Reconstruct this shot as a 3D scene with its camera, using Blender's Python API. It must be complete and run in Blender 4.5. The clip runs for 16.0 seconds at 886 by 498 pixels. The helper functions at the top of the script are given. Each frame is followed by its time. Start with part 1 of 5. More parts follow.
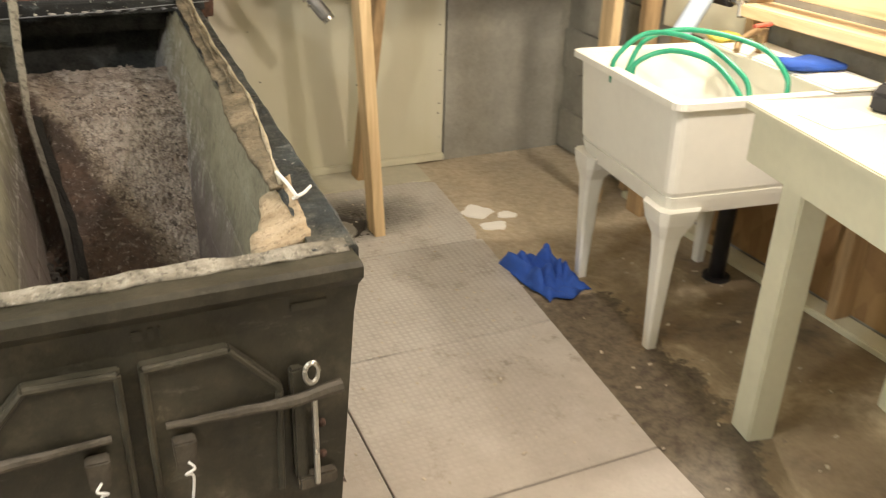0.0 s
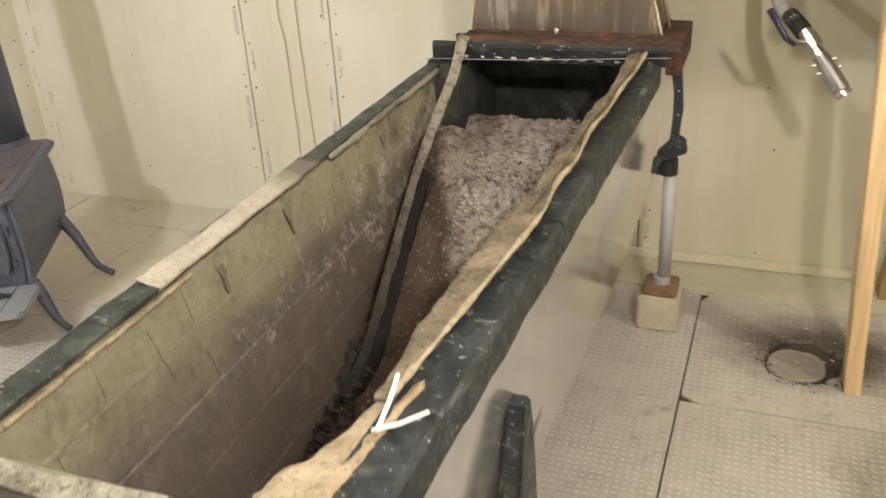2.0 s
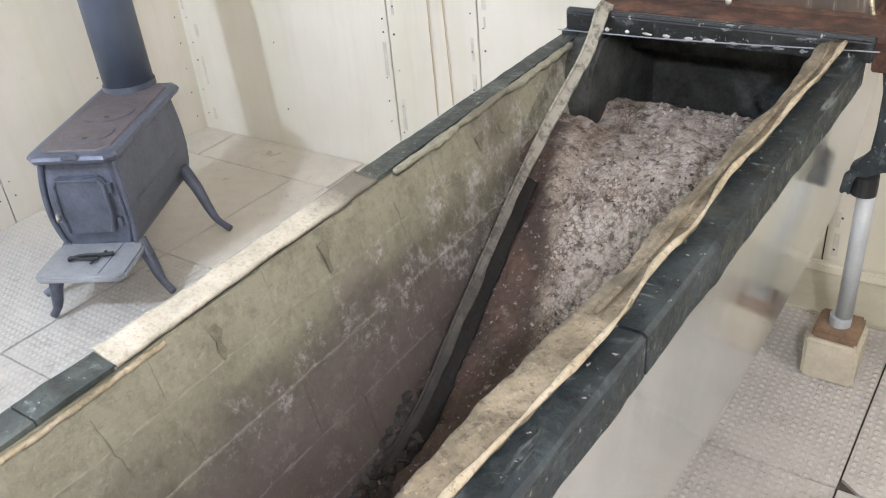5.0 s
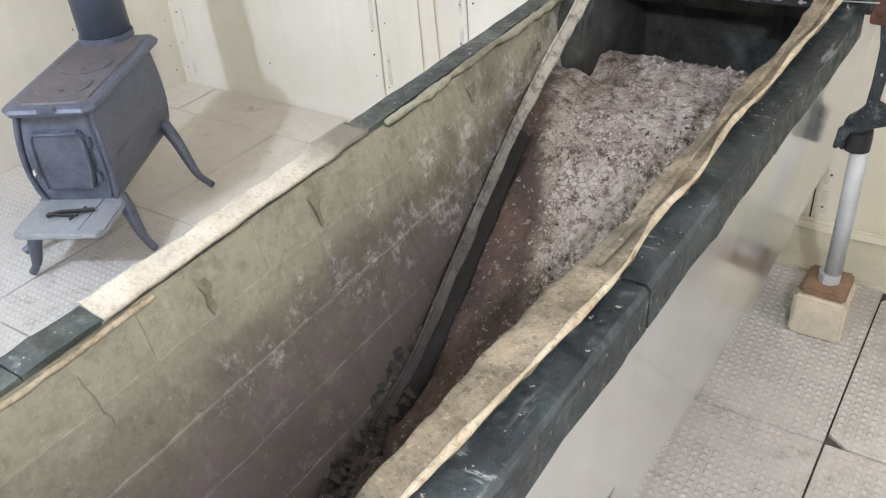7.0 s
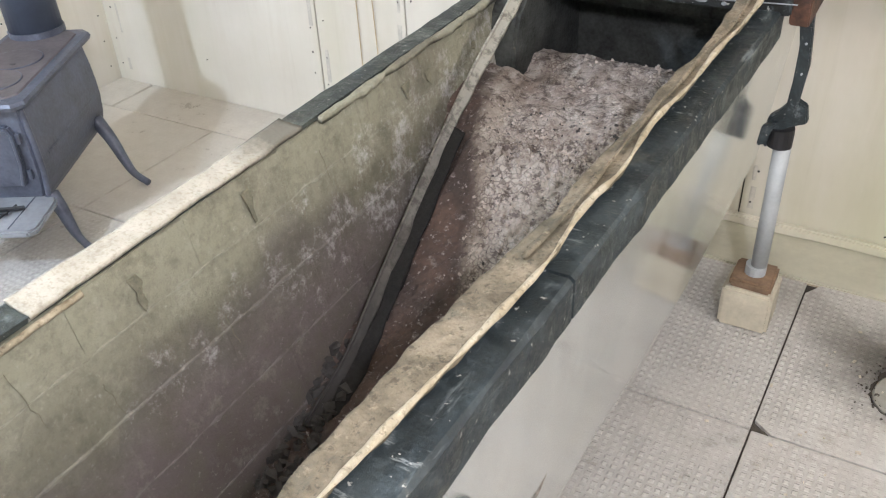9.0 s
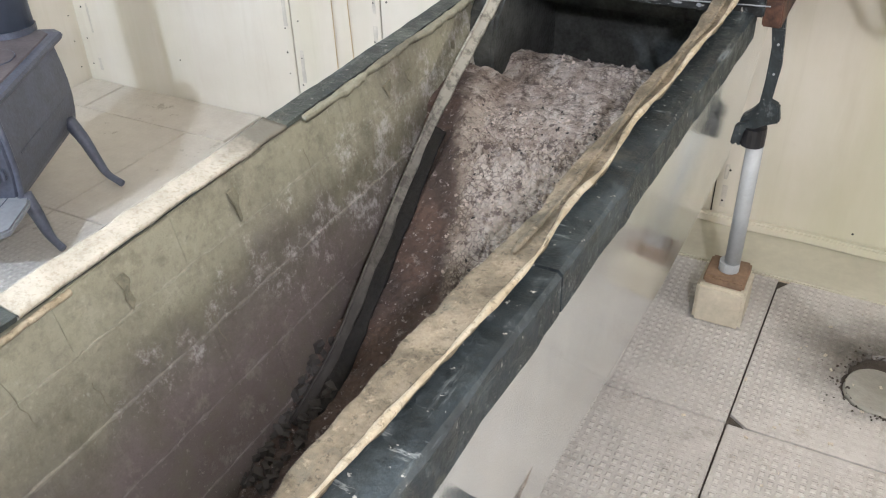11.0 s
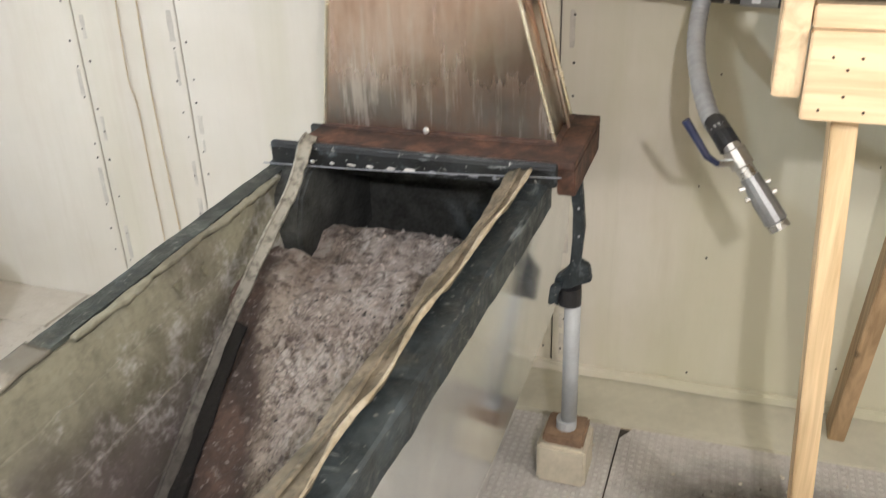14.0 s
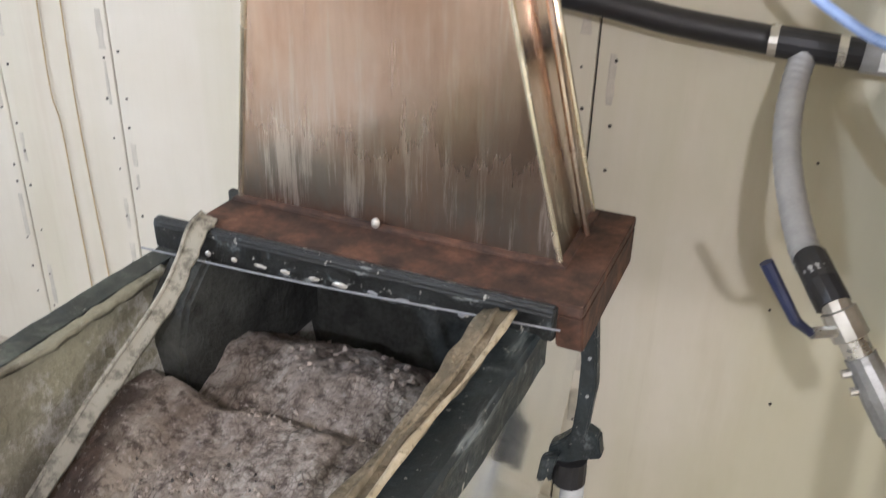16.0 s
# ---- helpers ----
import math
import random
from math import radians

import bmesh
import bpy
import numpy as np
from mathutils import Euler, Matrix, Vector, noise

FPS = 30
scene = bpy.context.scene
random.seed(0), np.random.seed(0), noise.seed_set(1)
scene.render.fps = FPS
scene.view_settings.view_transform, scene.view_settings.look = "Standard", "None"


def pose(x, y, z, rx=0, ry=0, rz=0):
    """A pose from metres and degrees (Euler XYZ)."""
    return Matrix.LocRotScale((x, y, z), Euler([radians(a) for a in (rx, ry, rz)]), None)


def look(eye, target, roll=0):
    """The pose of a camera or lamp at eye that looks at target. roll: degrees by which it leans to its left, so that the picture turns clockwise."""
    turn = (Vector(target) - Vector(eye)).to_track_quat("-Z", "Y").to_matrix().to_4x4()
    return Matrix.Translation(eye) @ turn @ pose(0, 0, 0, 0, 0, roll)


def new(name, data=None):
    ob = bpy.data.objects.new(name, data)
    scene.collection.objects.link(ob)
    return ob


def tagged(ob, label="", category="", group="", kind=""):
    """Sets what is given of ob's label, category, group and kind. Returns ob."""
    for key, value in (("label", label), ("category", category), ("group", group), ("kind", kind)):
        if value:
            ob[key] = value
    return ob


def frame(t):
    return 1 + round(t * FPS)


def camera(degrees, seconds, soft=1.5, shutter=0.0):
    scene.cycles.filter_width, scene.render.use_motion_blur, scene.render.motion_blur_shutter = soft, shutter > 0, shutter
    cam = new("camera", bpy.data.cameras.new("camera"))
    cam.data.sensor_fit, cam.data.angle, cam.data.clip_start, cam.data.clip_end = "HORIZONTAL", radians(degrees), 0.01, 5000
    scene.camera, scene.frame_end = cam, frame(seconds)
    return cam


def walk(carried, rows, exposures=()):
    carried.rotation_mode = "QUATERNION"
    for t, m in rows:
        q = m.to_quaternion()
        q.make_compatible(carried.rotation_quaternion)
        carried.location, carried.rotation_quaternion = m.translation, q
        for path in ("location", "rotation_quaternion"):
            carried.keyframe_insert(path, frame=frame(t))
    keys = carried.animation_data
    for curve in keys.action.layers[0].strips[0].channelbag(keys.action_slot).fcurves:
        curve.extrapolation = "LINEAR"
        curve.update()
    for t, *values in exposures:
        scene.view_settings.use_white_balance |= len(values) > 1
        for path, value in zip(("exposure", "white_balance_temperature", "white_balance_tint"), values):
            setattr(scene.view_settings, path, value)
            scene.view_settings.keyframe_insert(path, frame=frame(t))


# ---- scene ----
cam = camera(54.3, 16.0, 1.1, 0.4)
PATH = [
    (0, (0.083, 0.278, 1.467), (0.843, 1.904, 0.584), 1.8),
    (0.5, (0.333, 0.377, 1.477), (0.796, 2.114, 0.601), -0.3),
    (1, (0.502, 0.551, 1.486), (0.627, 2.346, 0.611), 0.2),
    (1.5, (0.703, 0.728, 1.489), (0.358, 2.49, 0.608), -0.7),
    (2, (0.813, 0.909, 1.517), (0.17, 2.581, 0.628), -3.1),
    (2.5, (0.803, 1.089, 1.567), (0.075, 2.708, 0.646), -4.3),
    (3, (0.837, 1.296, 1.543), (-0.023, 2.839, 0.604), -3.7),
    (3.5, (0.88, 1.437, 1.556), (-0.121, 2.884, 0.605), -5.2),
    (4, (0.847, 1.445, 1.548), (-0.173, 2.854, 0.562), -5.3),
    (4.2, (0.839, 1.44, 1.545), (-0.187, 2.838, 0.549), -5.1),
    (6.5, (0.802, 1.464, 1.521), (-0.165, 2.812, 0.404), -5.1),
    (7, (0.792, 1.449, 1.513), (-0.16, 2.805, 0.392), -4.6),
    (7.5, (0.795, 1.436, 1.512), (-0.139, 2.801, 0.387), -4.0),
    (8, (0.8, 1.437, 1.516), (-0.115, 2.809, 0.385), -3.4),
    (8.5, (0.813, 1.442, 1.519), (-0.069, 2.837, 0.389), -3.1),
    (9, (0.819, 1.444, 1.518), (-0.024, 2.862, 0.387), -2.6),
    (11.5, (0.789, 1.413, 1.521), (0.041, 2.89, 0.4), -1.0),
    (12, (0.776, 1.415, 1.521), (0.074, 2.925, 0.413), -0.1),
    (12.5, (0.78, 1.414, 1.53), (0.104, 2.955, 0.449), 0.4),
    (13, (0.794, 1.428, 1.552), (0.163, 3.036, 0.544), -1.0),
    (13.5, (0.826, 1.461, 1.564), (0.242, 3.106, 0.588), -1.1),
    (14, (0.902, 1.596, 1.591), (0.312, 3.288, 0.703), -1.9),
    (14.5, (0.967, 1.762, 1.598), (0.361, 3.488, 0.79), -1.8),
    (15, (0.928, 1.949, 1.585), (0.306, 3.68, 0.802), -1.4),
    (15.5, (0.853, 2.168, 1.562), (0.219, 3.901, 0.789), 1.0),
    (16, (0.819, 2.284, 1.527), (0.132, 3.935, 0.632), 1.6),
]
EXPOSURES = [
    (0.0, 0.07, 7300, 12), (0.5, -0.14, 7300, 12), (1.0, -0.20, 7200, 12), (1.5, 0.20, 7100, 12), (2.5, 0.30, 6900, 12),
    (3.5, 0.46, 5900, 14), (7.0, 0.68, 5650, 13), (9.0, 0.66, 5650, 13), (12.5, 0.57, 5750, 13),
    (14.5, 0.28, 6050, 13), (15.5, 0.07, 6050, 14), (16.0, 0.38, 5800, 15),
]
walk(cam, [(t, look(eye, target, roll)) for t, eye, target, roll in PATH], EXPOSURES)

# ---- light ----
world = bpy.data.worlds.new("world")
scene.world = world
world.use_nodes = True
world.node_tree.nodes["Background"].inputs[0].default_value = (0.55, 0.6, 0.7, 1)
world.node_tree.nodes["Background"].inputs[1].default_value = 0.05


def bulb(name, at, watts, colour, radius):
    data = bpy.data.lights.new(name, "POINT")
    data.energy, data.color, data.shadow_soft_size = watts, colour, radius
    ob = new(name, data)
    ob.location = at
    return ob


MAIN_LAMP, LEFT_LAMP, SINK_LAMP = (1.36, 0.95, 2.10), (-1.55, 0.9, 2.3), (2.13, 2.40, 1.55)
bulb("main_lamp_light", MAIN_LAMP, 88, (1.0, 0.93, 0.89), 0.05)
bulb("left_lamp_light", LEFT_LAMP, 112, (0.82, 0.91, 1.0), 0.06)
bulb("sink_lamp_light", SINK_LAMP, 40, (1.0, 0.93, 0.80), 0.05)


# ---- materials ----
class Mat:
    """A small wrapper round a node material."""

    def __init__(self, name, rough=0.6, metal=0.0):
        self.m = bpy.data.materials.new(name)
        self.m.use_nodes = True
        self.t = self.m.node_tree
        self.b = self.t.nodes["Principled BSDF"]
        self.b.inputs["Roughness"].default_value = rough
        self.b.inputs["Metallic"].default_value = metal
        self.tc = self.t.nodes.new("ShaderNodeTexCoord")

    def node(self, kind, **values):
        n = self.t.nodes.new(kind)
        for k, v in values.items():
            n.inputs[k].default_value = v
        return n

    def link(self, a, b):
        self.t.links.new(a, b)

    def mapped(self, scale, space="Object"):
        n = self.node("ShaderNodeMapping")
        n.inputs["Scale"].default_value = scale
        self.link(self.tc.outputs[space], n.inputs["Vector"])
        return n.outputs[0]

    def noise(self, scale, detail=6, rough=0.6, stretch=(1, 1, 1), distort=0.0):
        n = self.node("ShaderNodeTexNoise", Scale=scale, Detail=detail, Roughness=rough, Distortion=distort)
        self.link(self.mapped(stretch), n.inputs["Vector"])
        return n.outputs["Fac"]

    def ramp(self, fac, *stops):
        n = self.node("ShaderNodeValToRGB")
        e = n.color_ramp.elements
        while len(e) < len(stops):
            e.new(0.5)
        for s, (p, c) in zip(e, stops):
            s.position = p
            s.color = (*c, 1) if isinstance(c, tuple) else (c, c, c, 1)
        self.link(fac, n.inputs[0])
        return n.outputs[0]

    def mix(self, fac, a, b, blend="MIX"):
        n = self.t.nodes.new("ShaderNodeMix")
        n.data_type, n.blend_type = "RGBA", blend
        for v, s in ((fac, n.inputs[0]), (a, n.inputs[6]), (b, n.inputs[7])):
            if isinstance(v, tuple):
                s.default_value = (*v, 1)
            elif isinstance(v, (int, float)):
                s.default_value = v
            else:
                self.link(v, s)
        return n.outputs[2]

    def math(self, op, a, b=0.0):
        n = self.t.nodes.new("ShaderNodeMath")
        n.operation = op
        for v, s in ((a, n.inputs[0]), (b, n.inputs[1])):
            if isinstance(v, (int, float)):
                s.default_value = v
            else:
                self.link(v, s)
        return n.outputs[0]

    def axis(self, k, space="Object"):
        n = self.t.nodes.new("ShaderNodeSeparateXYZ")
        self.link(self.tc.outputs[space], n.inputs[0])
        return n.outputs[k]

    def colour(self, c):
        if isinstance(c, tuple):
            self.b.inputs["Base Color"].default_value = (*c, 1)
        else:
            self.link(c, self.b.inputs["Base Color"])
        return self

    def bump(self, h, strength=0.3, distance=0.005):
        n = self.node("ShaderNodeBump", Strength=strength, Distance=distance)
        self.link(h, n.inputs["Height"])
        self.link(n.outputs[0], self.b.inputs["Normal"])
        return self

    def rough(self, r):
        self.link(r, self.b.inputs["Roughness"])
        return self


def simple(name, c, rough=0.6, metal=0.0, vary=0.25, scale=12.0, bump=0.15, dist=0.002):
    k = Mat(name, rough, metal)
    f = k.noise(scale)
    f2 = k.noise(scale * 7, 3)
    lo, hi = tuple(v * (1 - vary) for v in c), tuple(min(1, v * (1 + vary)) for v in c)
    k.colour(k.mix(0.3, k.ramp(f, (0.3, lo), (0.7, hi)), k.ramp(f2, (0.3, lo), (0.7, hi))))
    k.rough(k.ramp(f, (0.25, max(0.05, rough - 0.12)), (0.75, min(1, rough + 0.12))))
    if bump:
        k.bump(f2, bump, dist)
    return k.m


def wall_paint():
    k = Mat("painted_plywood", 0.5)
    streak = k.noise(7, 6, 0.6, (1, 1, 0.05))
    broad = k.noise(1.3, 6)
    base = k.ramp(broad, (0.3, (0.65, 0.60, 0.50)), (0.7, (0.77, 0.73, 0.645)))
    col = k.mix(k.ramp(streak, (0.46, 0.0), (0.70, 0.45)), base, (0.60, 0.57, 0.42))
    col = k.mix(k.ramp(k.noise(3.0, 7, 0.7, (1, 1, 0.10)), (0.54, 0.0), (0.76, 0.45)), col, (0.52, 0.44, 0.33))
    col = k.mix(k.ramp(k.noise(26, 5, 0.7, (1, 1, 0.03)), (0.62, 0.0), (0.76, 0.16)), col, (0.45, 0.40, 0.30))
    col = k.mix(k.ramp(k.noise(11, 8, 0.75), (0.64, 0.0), (0.74, 0.22)), col, (0.42, 0.35, 0.25))
    wash = k.math("ADD", k.axis(0), k.math("MULTIPLY", k.math("SUBTRACT", k.noise(2.2, 6, 0.65, (1, 1, 0.3)), 0.5), 1.6))
    col = k.mix(k.ramp(wash, (0.45, 0.0), (1.0, 0.55)), col, (0.50, 0.50, 0.335))
    grain = k.noise(70, 5, 0.7, (1, 1, 0.06))
    col = k.mix(k.ramp(grain, (0.3, 0.05), (0.55, 0.0)), col, (0.50, 0.45, 0.36))
    return k.colour(col).bump(grain, 0.06, 0.003).m


def concrete():
    k = Mat("cast_concrete_slab", 0.4)
    f, g = k.noise(2.6, 9, 0.68), k.noise(18, 8, 0.7)
    r = k.node("ShaderNodeObjectInfo")
    col = k.mix(0.45, k.ramp(f, (0.3, (0.38, 0.355, 0.32)), (0.7, (0.64, 0.62, 0.58))), k.ramp(g, (0.3, (0.36, 0.34, 0.31)), (0.7, (0.66, 0.64, 0.61))))
    col = k.mix(k.math("MULTIPLY", r.outputs["Random"], 0.25), col, (0.28, 0.26, 0.23))
    blot = k.math("ADD", k.noise(9, 11, 0.78, distort=0.2), k.math("MULTIPLY", k.noise(1.1, 3), 0.35))
    col = k.mix(k.ramp(blot, (0.73, 0.0), (0.86, 0.6)), col, (0.17, 0.125, 0.08))
    col = k.mix(k.ramp(k.noise(90, 4, 0.6), (0.66, 0.0), (0.72, 0.6)), col, (0.15, 0.12, 0.09))
    n = k.node("ShaderNodeTexVoronoi", Scale=46.0, Randomness=0.0)
    n.distance = "CHEBYCHEV"
    k.link(k.mapped((1, 1, 0)), n.inputs["Vector"])
    dimple = k.ramp(n.outputs["Distance"], (0.20, 1.0), (0.34, 0.0))
    where = k.math("MULTIPLY", k.ramp(k.noise(1.6, 4), (0.36, 0.1), (0.56, 1.0)), k.ramp(k.noise(14, 5, 0.7), (0.30, 0.3), (0.6, 1.0)))
    where = k.math("MULTIPLY", where, k.ramp(k.math("SUBTRACT", k.axis(1), 1.5), (0.25, 0.2), (0.95, 1.0)))
    # highlights on the raised dots and dimness between them, put into the colour
    col = k.mix(k.math("MULTIPLY", k.math("SUBTRACT", 1.0, dimple), k.math("MULTIPLY", where, 0.26)), col, (0.24, 0.225, 0.205))
    col = k.mix(k.math("MULTIPLY", dimple, k.math("MULTIPLY", where, 0.18)), col, (0.72, 0.71, 0.68))
    # trodden brown film on the slabs by the doors
    col = k.mix(k.ramp(k.math("ADD", k.math("SUBTRACT", k.axis(1), 1.6), k.math("MULTIPLY", f, 0.5)), (0.35, 0.42), (1.1, 0.0)), col, (0.33, 0.265, 0.20))
    # cream dust over the slabs behind the firebox
    back = k.math("MULTIPLY", k.ramp(k.math("SUBTRACT", k.axis(1), 2.3), (0.45, 0.0), (0.85, 1.0)), k.ramp(k.math("ADD", k.axis(0), 1.0), (0.2, 1.0), (0.9, 0.0)))
    col = k.mix(k.math("MULTIPLY", back, 0.8), col, k.ramp(g, (0.3, (0.57, 0.505, 0.41)), (0.7, (0.68, 0.62, 0.52))))
    where = k.math("MULTIPLY", where, k.math("SUBTRACT", 1.0, back))
    # soot-dark dirt spread round the broken hole
    px = k.math("MULTIPLY", k.math("SUBTRACT", k.axis(0), 1.10), 0.62)
    py = k.math("SUBTRACT", k.axis(1), 3.385)
    d = k.math("POWER", k.math("ADD", k.math("MULTIPLY", px, px), k.math("MULTIPLY", py, py)), 0.5)
    d = k.math("ADD", d, k.math("MULTIPLY", k.math("SUBTRACT", k.noise(13, 9, 0.75), 0.5), 0.20))
    col = k.mix(k.ramp(d, (0.075, 0.92), (0.14, 0.6), (0.25, 0.0)), col, (0.050, 0.042, 0.033))
    k.colour(col).rough(k.mix(0.5, k.ramp(f, (0.3, 0.20), (0.7, 0.45)), k.ramp(g, (0.3, 0.22), (0.7, 0.5))))
    return k.bump(k.mix(where, g, dimple), 0.6, 0.006).m


def old_floor():
    k = Mat("stained_old_concrete", 0.6)
    f = k.noise(2.6, 11, 0.68, distort=0.5)
    g = k.noise(34, 5, 0.7)
    col = k.ramp(f, (0.39, (0.50, 0.41, 0.28)), (0.49, (0.26, 0.20, 0.12)), (0.57, (0.20, 0.145, 0.085)), (0.64, (0.10, 0.072, 0.045)), (0.74, (0.06, 0.045, 0.032)))
    col = k.mix(k.ramp(k.noise(7, 8, 0.7), (0.5, 0.0), (0.7, 0.6)), col, (0.19, 0.14, 0.08))
    # damp dark band beside the slabs
    away = k.math("SUBTRACT", k.math("SUBTRACT", k.axis(0), k.math("MULTIPLY", k.axis(1), 0.105)), 1.213)
    away = k.math("ADD", away, k.math("MAXIMUM", k.math("MULTIPLY", k.math("SUBTRACT", k.axis(1), 2.45), 0.8), 0.0))
    away = k.math("ADD", away, k.math("MULTIPLY", k.math("SUBTRACT", k.noise(4.5, 11, 0.72), 0.5), 0.75))
    col = k.mix(k.ramp(away, (0.27, 1.0), (0.30, 0.0)), col, k.ramp(g, (0.3, (0.05, 0.038, 0.026)), (0.7, (0.14, 0.11, 0.075))))
    # paler towards the back: the stronger light there is put into the colour
    lit_back = k.math("ADD", k.axis(1), k.math("MULTIPLY", k.math("SUBTRACT", k.noise(5, 10, 0.72), 0.5), 1.1))
    col = k.mix(k.ramp(k.math("SUBTRACT", lit_back, 2.0), (0.50, 0.0), (0.9, 0.8)), col, k.ramp(g, (0.3, (0.42, 0.35, 0.25)), (0.7, (0.60, 0.52, 0.40))))
    col = k.mix(0.2, col, k.ramp(g, (0.3, (0.10, 0.08, 0.055)), (0.7, (0.45, 0.39, 0.3))))
    return k.colour(col).rough(k.ramp(f, (0.4, 0.75), (0.6, 0.35))).bump(k.mix(0.4, f, g), 0.5, 0.008).m


def wood(name, dark, light, axis=2, rough=0.55):
    k = Mat(name, rough)
    s = [14.0, 14.0, 14.0]
    s[axis] = 0.9
    f = k.noise(2.0, 5, 0.6, tuple(s), 0.6)
    g = k.noise(1.5, 3)
    col = k.mix(0.35, k.ramp(f, (0.36, tuple(v * 0.72 for v in dark)), (0.60, light)), k.ramp(g, (0.3, dark), (0.7, light)))
    knot = k.node("ShaderNodeTexVoronoi", Scale=5.0)
    k.link(k.mapped((1, 1, 1)), knot.inputs["Vector"])
    col = k.mix(k.ramp(knot.outputs["Distance"], (0.04, 0.8), (0.09, 0.0)), col, tuple(v * 0.35 for v in dark))
    return k.colour(col).bump(f, 0.12, 0.002).m


def black_steel(name="chipped_black_painted_steel", tint=(0.020, 0.028, 0.032), patch=(0.058, 0.074, 0.080)):
    k = Mat(name, 0.36)
    f, g = k.noise(24, 11, 0.78), k.noise(70, 4)
    col = k.ramp(f, (0.36, tuple(v * 0.5 for v in tint)), (0.56, tint), (0.615, (0.055, 0.066, 0.070)), (0.655, (0.15, 0.16, 0.155)), (0.74, (0.36, 0.355, 0.33)))
    col = k.mix(k.ramp(k.noise(7, 10, 0.78, distort=0.6), (0.50, 0.0), (0.62, 0.65)), col, patch)
    col = k.mix(k.ramp(k.noise(16, 7, 0.75, (1, 0.12, 1)), (0.58, 0.0), (0.67, 0.6)), col, (0.24, 0.27, 0.275))
    col = k.mix(k.ramp(k.noise(5, 9, 0.75), (0.58, 0.0), (0.66, 0.5)), col, (0.15, 0.14, 0.105))
    col = k.mix(k.ramp(k.noise(95, 3, 0.6), (0.665, 0.0), (0.69, 0.85)), col, (0.42, 0.41, 0.37))
    col = k.mix(k.ramp(k.noise(45, 5, 0.7, (0.25, 1, 1)), (0.63, 0.0), (0.68, 0.6)), col, (0.30, 0.32, 0.31))
    return k.colour(col).rough(k.ramp(f, (0.4, 0.28), (0.66, 0.8))).bump(k.mix(0.4, f, g), 0.8, 0.007).m


def green_iron():
    k = Mat("grey_green_cast_iron", 0.5)
    f = k.noise(11, 9, 0.72)
    col = k.ramp(f, (0.32, (0.017, 0.0155, 0.010)), (0.50, (0.038, 0.034, 0.022)), (0.64, (0.078, 0.068, 0.046)), (0.76, (0.21, 0.185, 0.14)))
    col = k.mix(k.ramp(k.noise(4, 7, 0.65, (1, 1, 0.4)), (0.46, 0.0), (0.68, 0.5)), col, (0.066, 0.055, 0.036))
    col = k.mix(k.ramp(k.noise(19, 8, 0.78, (0.35, 1, 1)), (0.60, 0.0), (0.72, 0.55)), col, (0.19, 0.18, 0.145))
    return k.colour(col).rough(k.ramp(f, (0.35, 0.38), (0.7, 0.70))).bump(k.mix(0.5, f, k.noise(80, 4)), 0.55, 0.004).m


def lining(name, lift):
    k = Mat(name, 0.88)
    g = k.t.nodes.new("ShaderNodeNewGeometry")
    sep = k.t.nodes.new("ShaderNodeSeparateXYZ")
    k.link(g.outputs["Position"], sep.inputs[0])

    def cloud(scale, detail, rough):
        n = k.node("ShaderNodeTexNoise", Scale=scale, Detail=detail, Roughness=rough)
        k.link(g.outputs["Position"], n.inputs["Vector"])
        return n.outputs["Fac"]

    f, fine, mid = cloud(4.0, 9, 0.68), cloud(60, 6, 0.7), cloud(10, 10, 0.75)
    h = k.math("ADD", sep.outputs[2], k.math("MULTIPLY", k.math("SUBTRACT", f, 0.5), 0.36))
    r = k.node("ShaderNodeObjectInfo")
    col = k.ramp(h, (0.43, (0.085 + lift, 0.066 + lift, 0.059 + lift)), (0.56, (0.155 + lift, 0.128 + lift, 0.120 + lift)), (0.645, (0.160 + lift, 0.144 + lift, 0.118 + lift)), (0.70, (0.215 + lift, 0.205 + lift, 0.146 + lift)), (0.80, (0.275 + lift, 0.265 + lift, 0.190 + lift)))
    col = k.mix(k.math("MULTIPLY", r.outputs["Random"], 0.10), col, (0.14, 0.12, 0.10))
    col = k.mix(k.ramp(mid, (0.36, 0.6), (0.50, 0.0)), col, (0.115, 0.105, 0.072))
    col = k.mix(k.ramp(mid, (0.54, 0.0), (0.68, 0.4)), col, (0.37, 0.355, 0.28))
    # pale bloom of ash on the far half
    bloom = k.math("ADD", cloud(15, 12, 0.84), k.math("MULTIPLY", k.math("SUBTRACT", sep.outputs[1], 2.45), 0.13))
    off = k.math("ABSOLUTE", k.math("SUBTRACT", sep.outputs[2], 0.66))
    col = k.mix(k.ramp(k.math("SUBTRACT", bloom, k.math("MULTIPLY", off, 0.6)), (0.50, 0.0), (0.60, 0.8)), col, (0.47, 0.455, 0.43))
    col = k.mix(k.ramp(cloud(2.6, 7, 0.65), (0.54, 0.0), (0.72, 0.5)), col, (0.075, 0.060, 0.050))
    col = k.mix(k.ramp(fine, (0.3, 0.4), (0.52, 0.0)), col, (0.10, 0.085, 0.065))
    col = k.mix(k.ramp(cloud(120, 4, 0.6), (0.62, 0.0), (0.70, 0.25)), col, (0.40, 0.385, 0.32))
    return k.colour(col).bump(k.mix(0.5, fine, cloud(18, 8, 0.75)), 0.9, 0.010).m


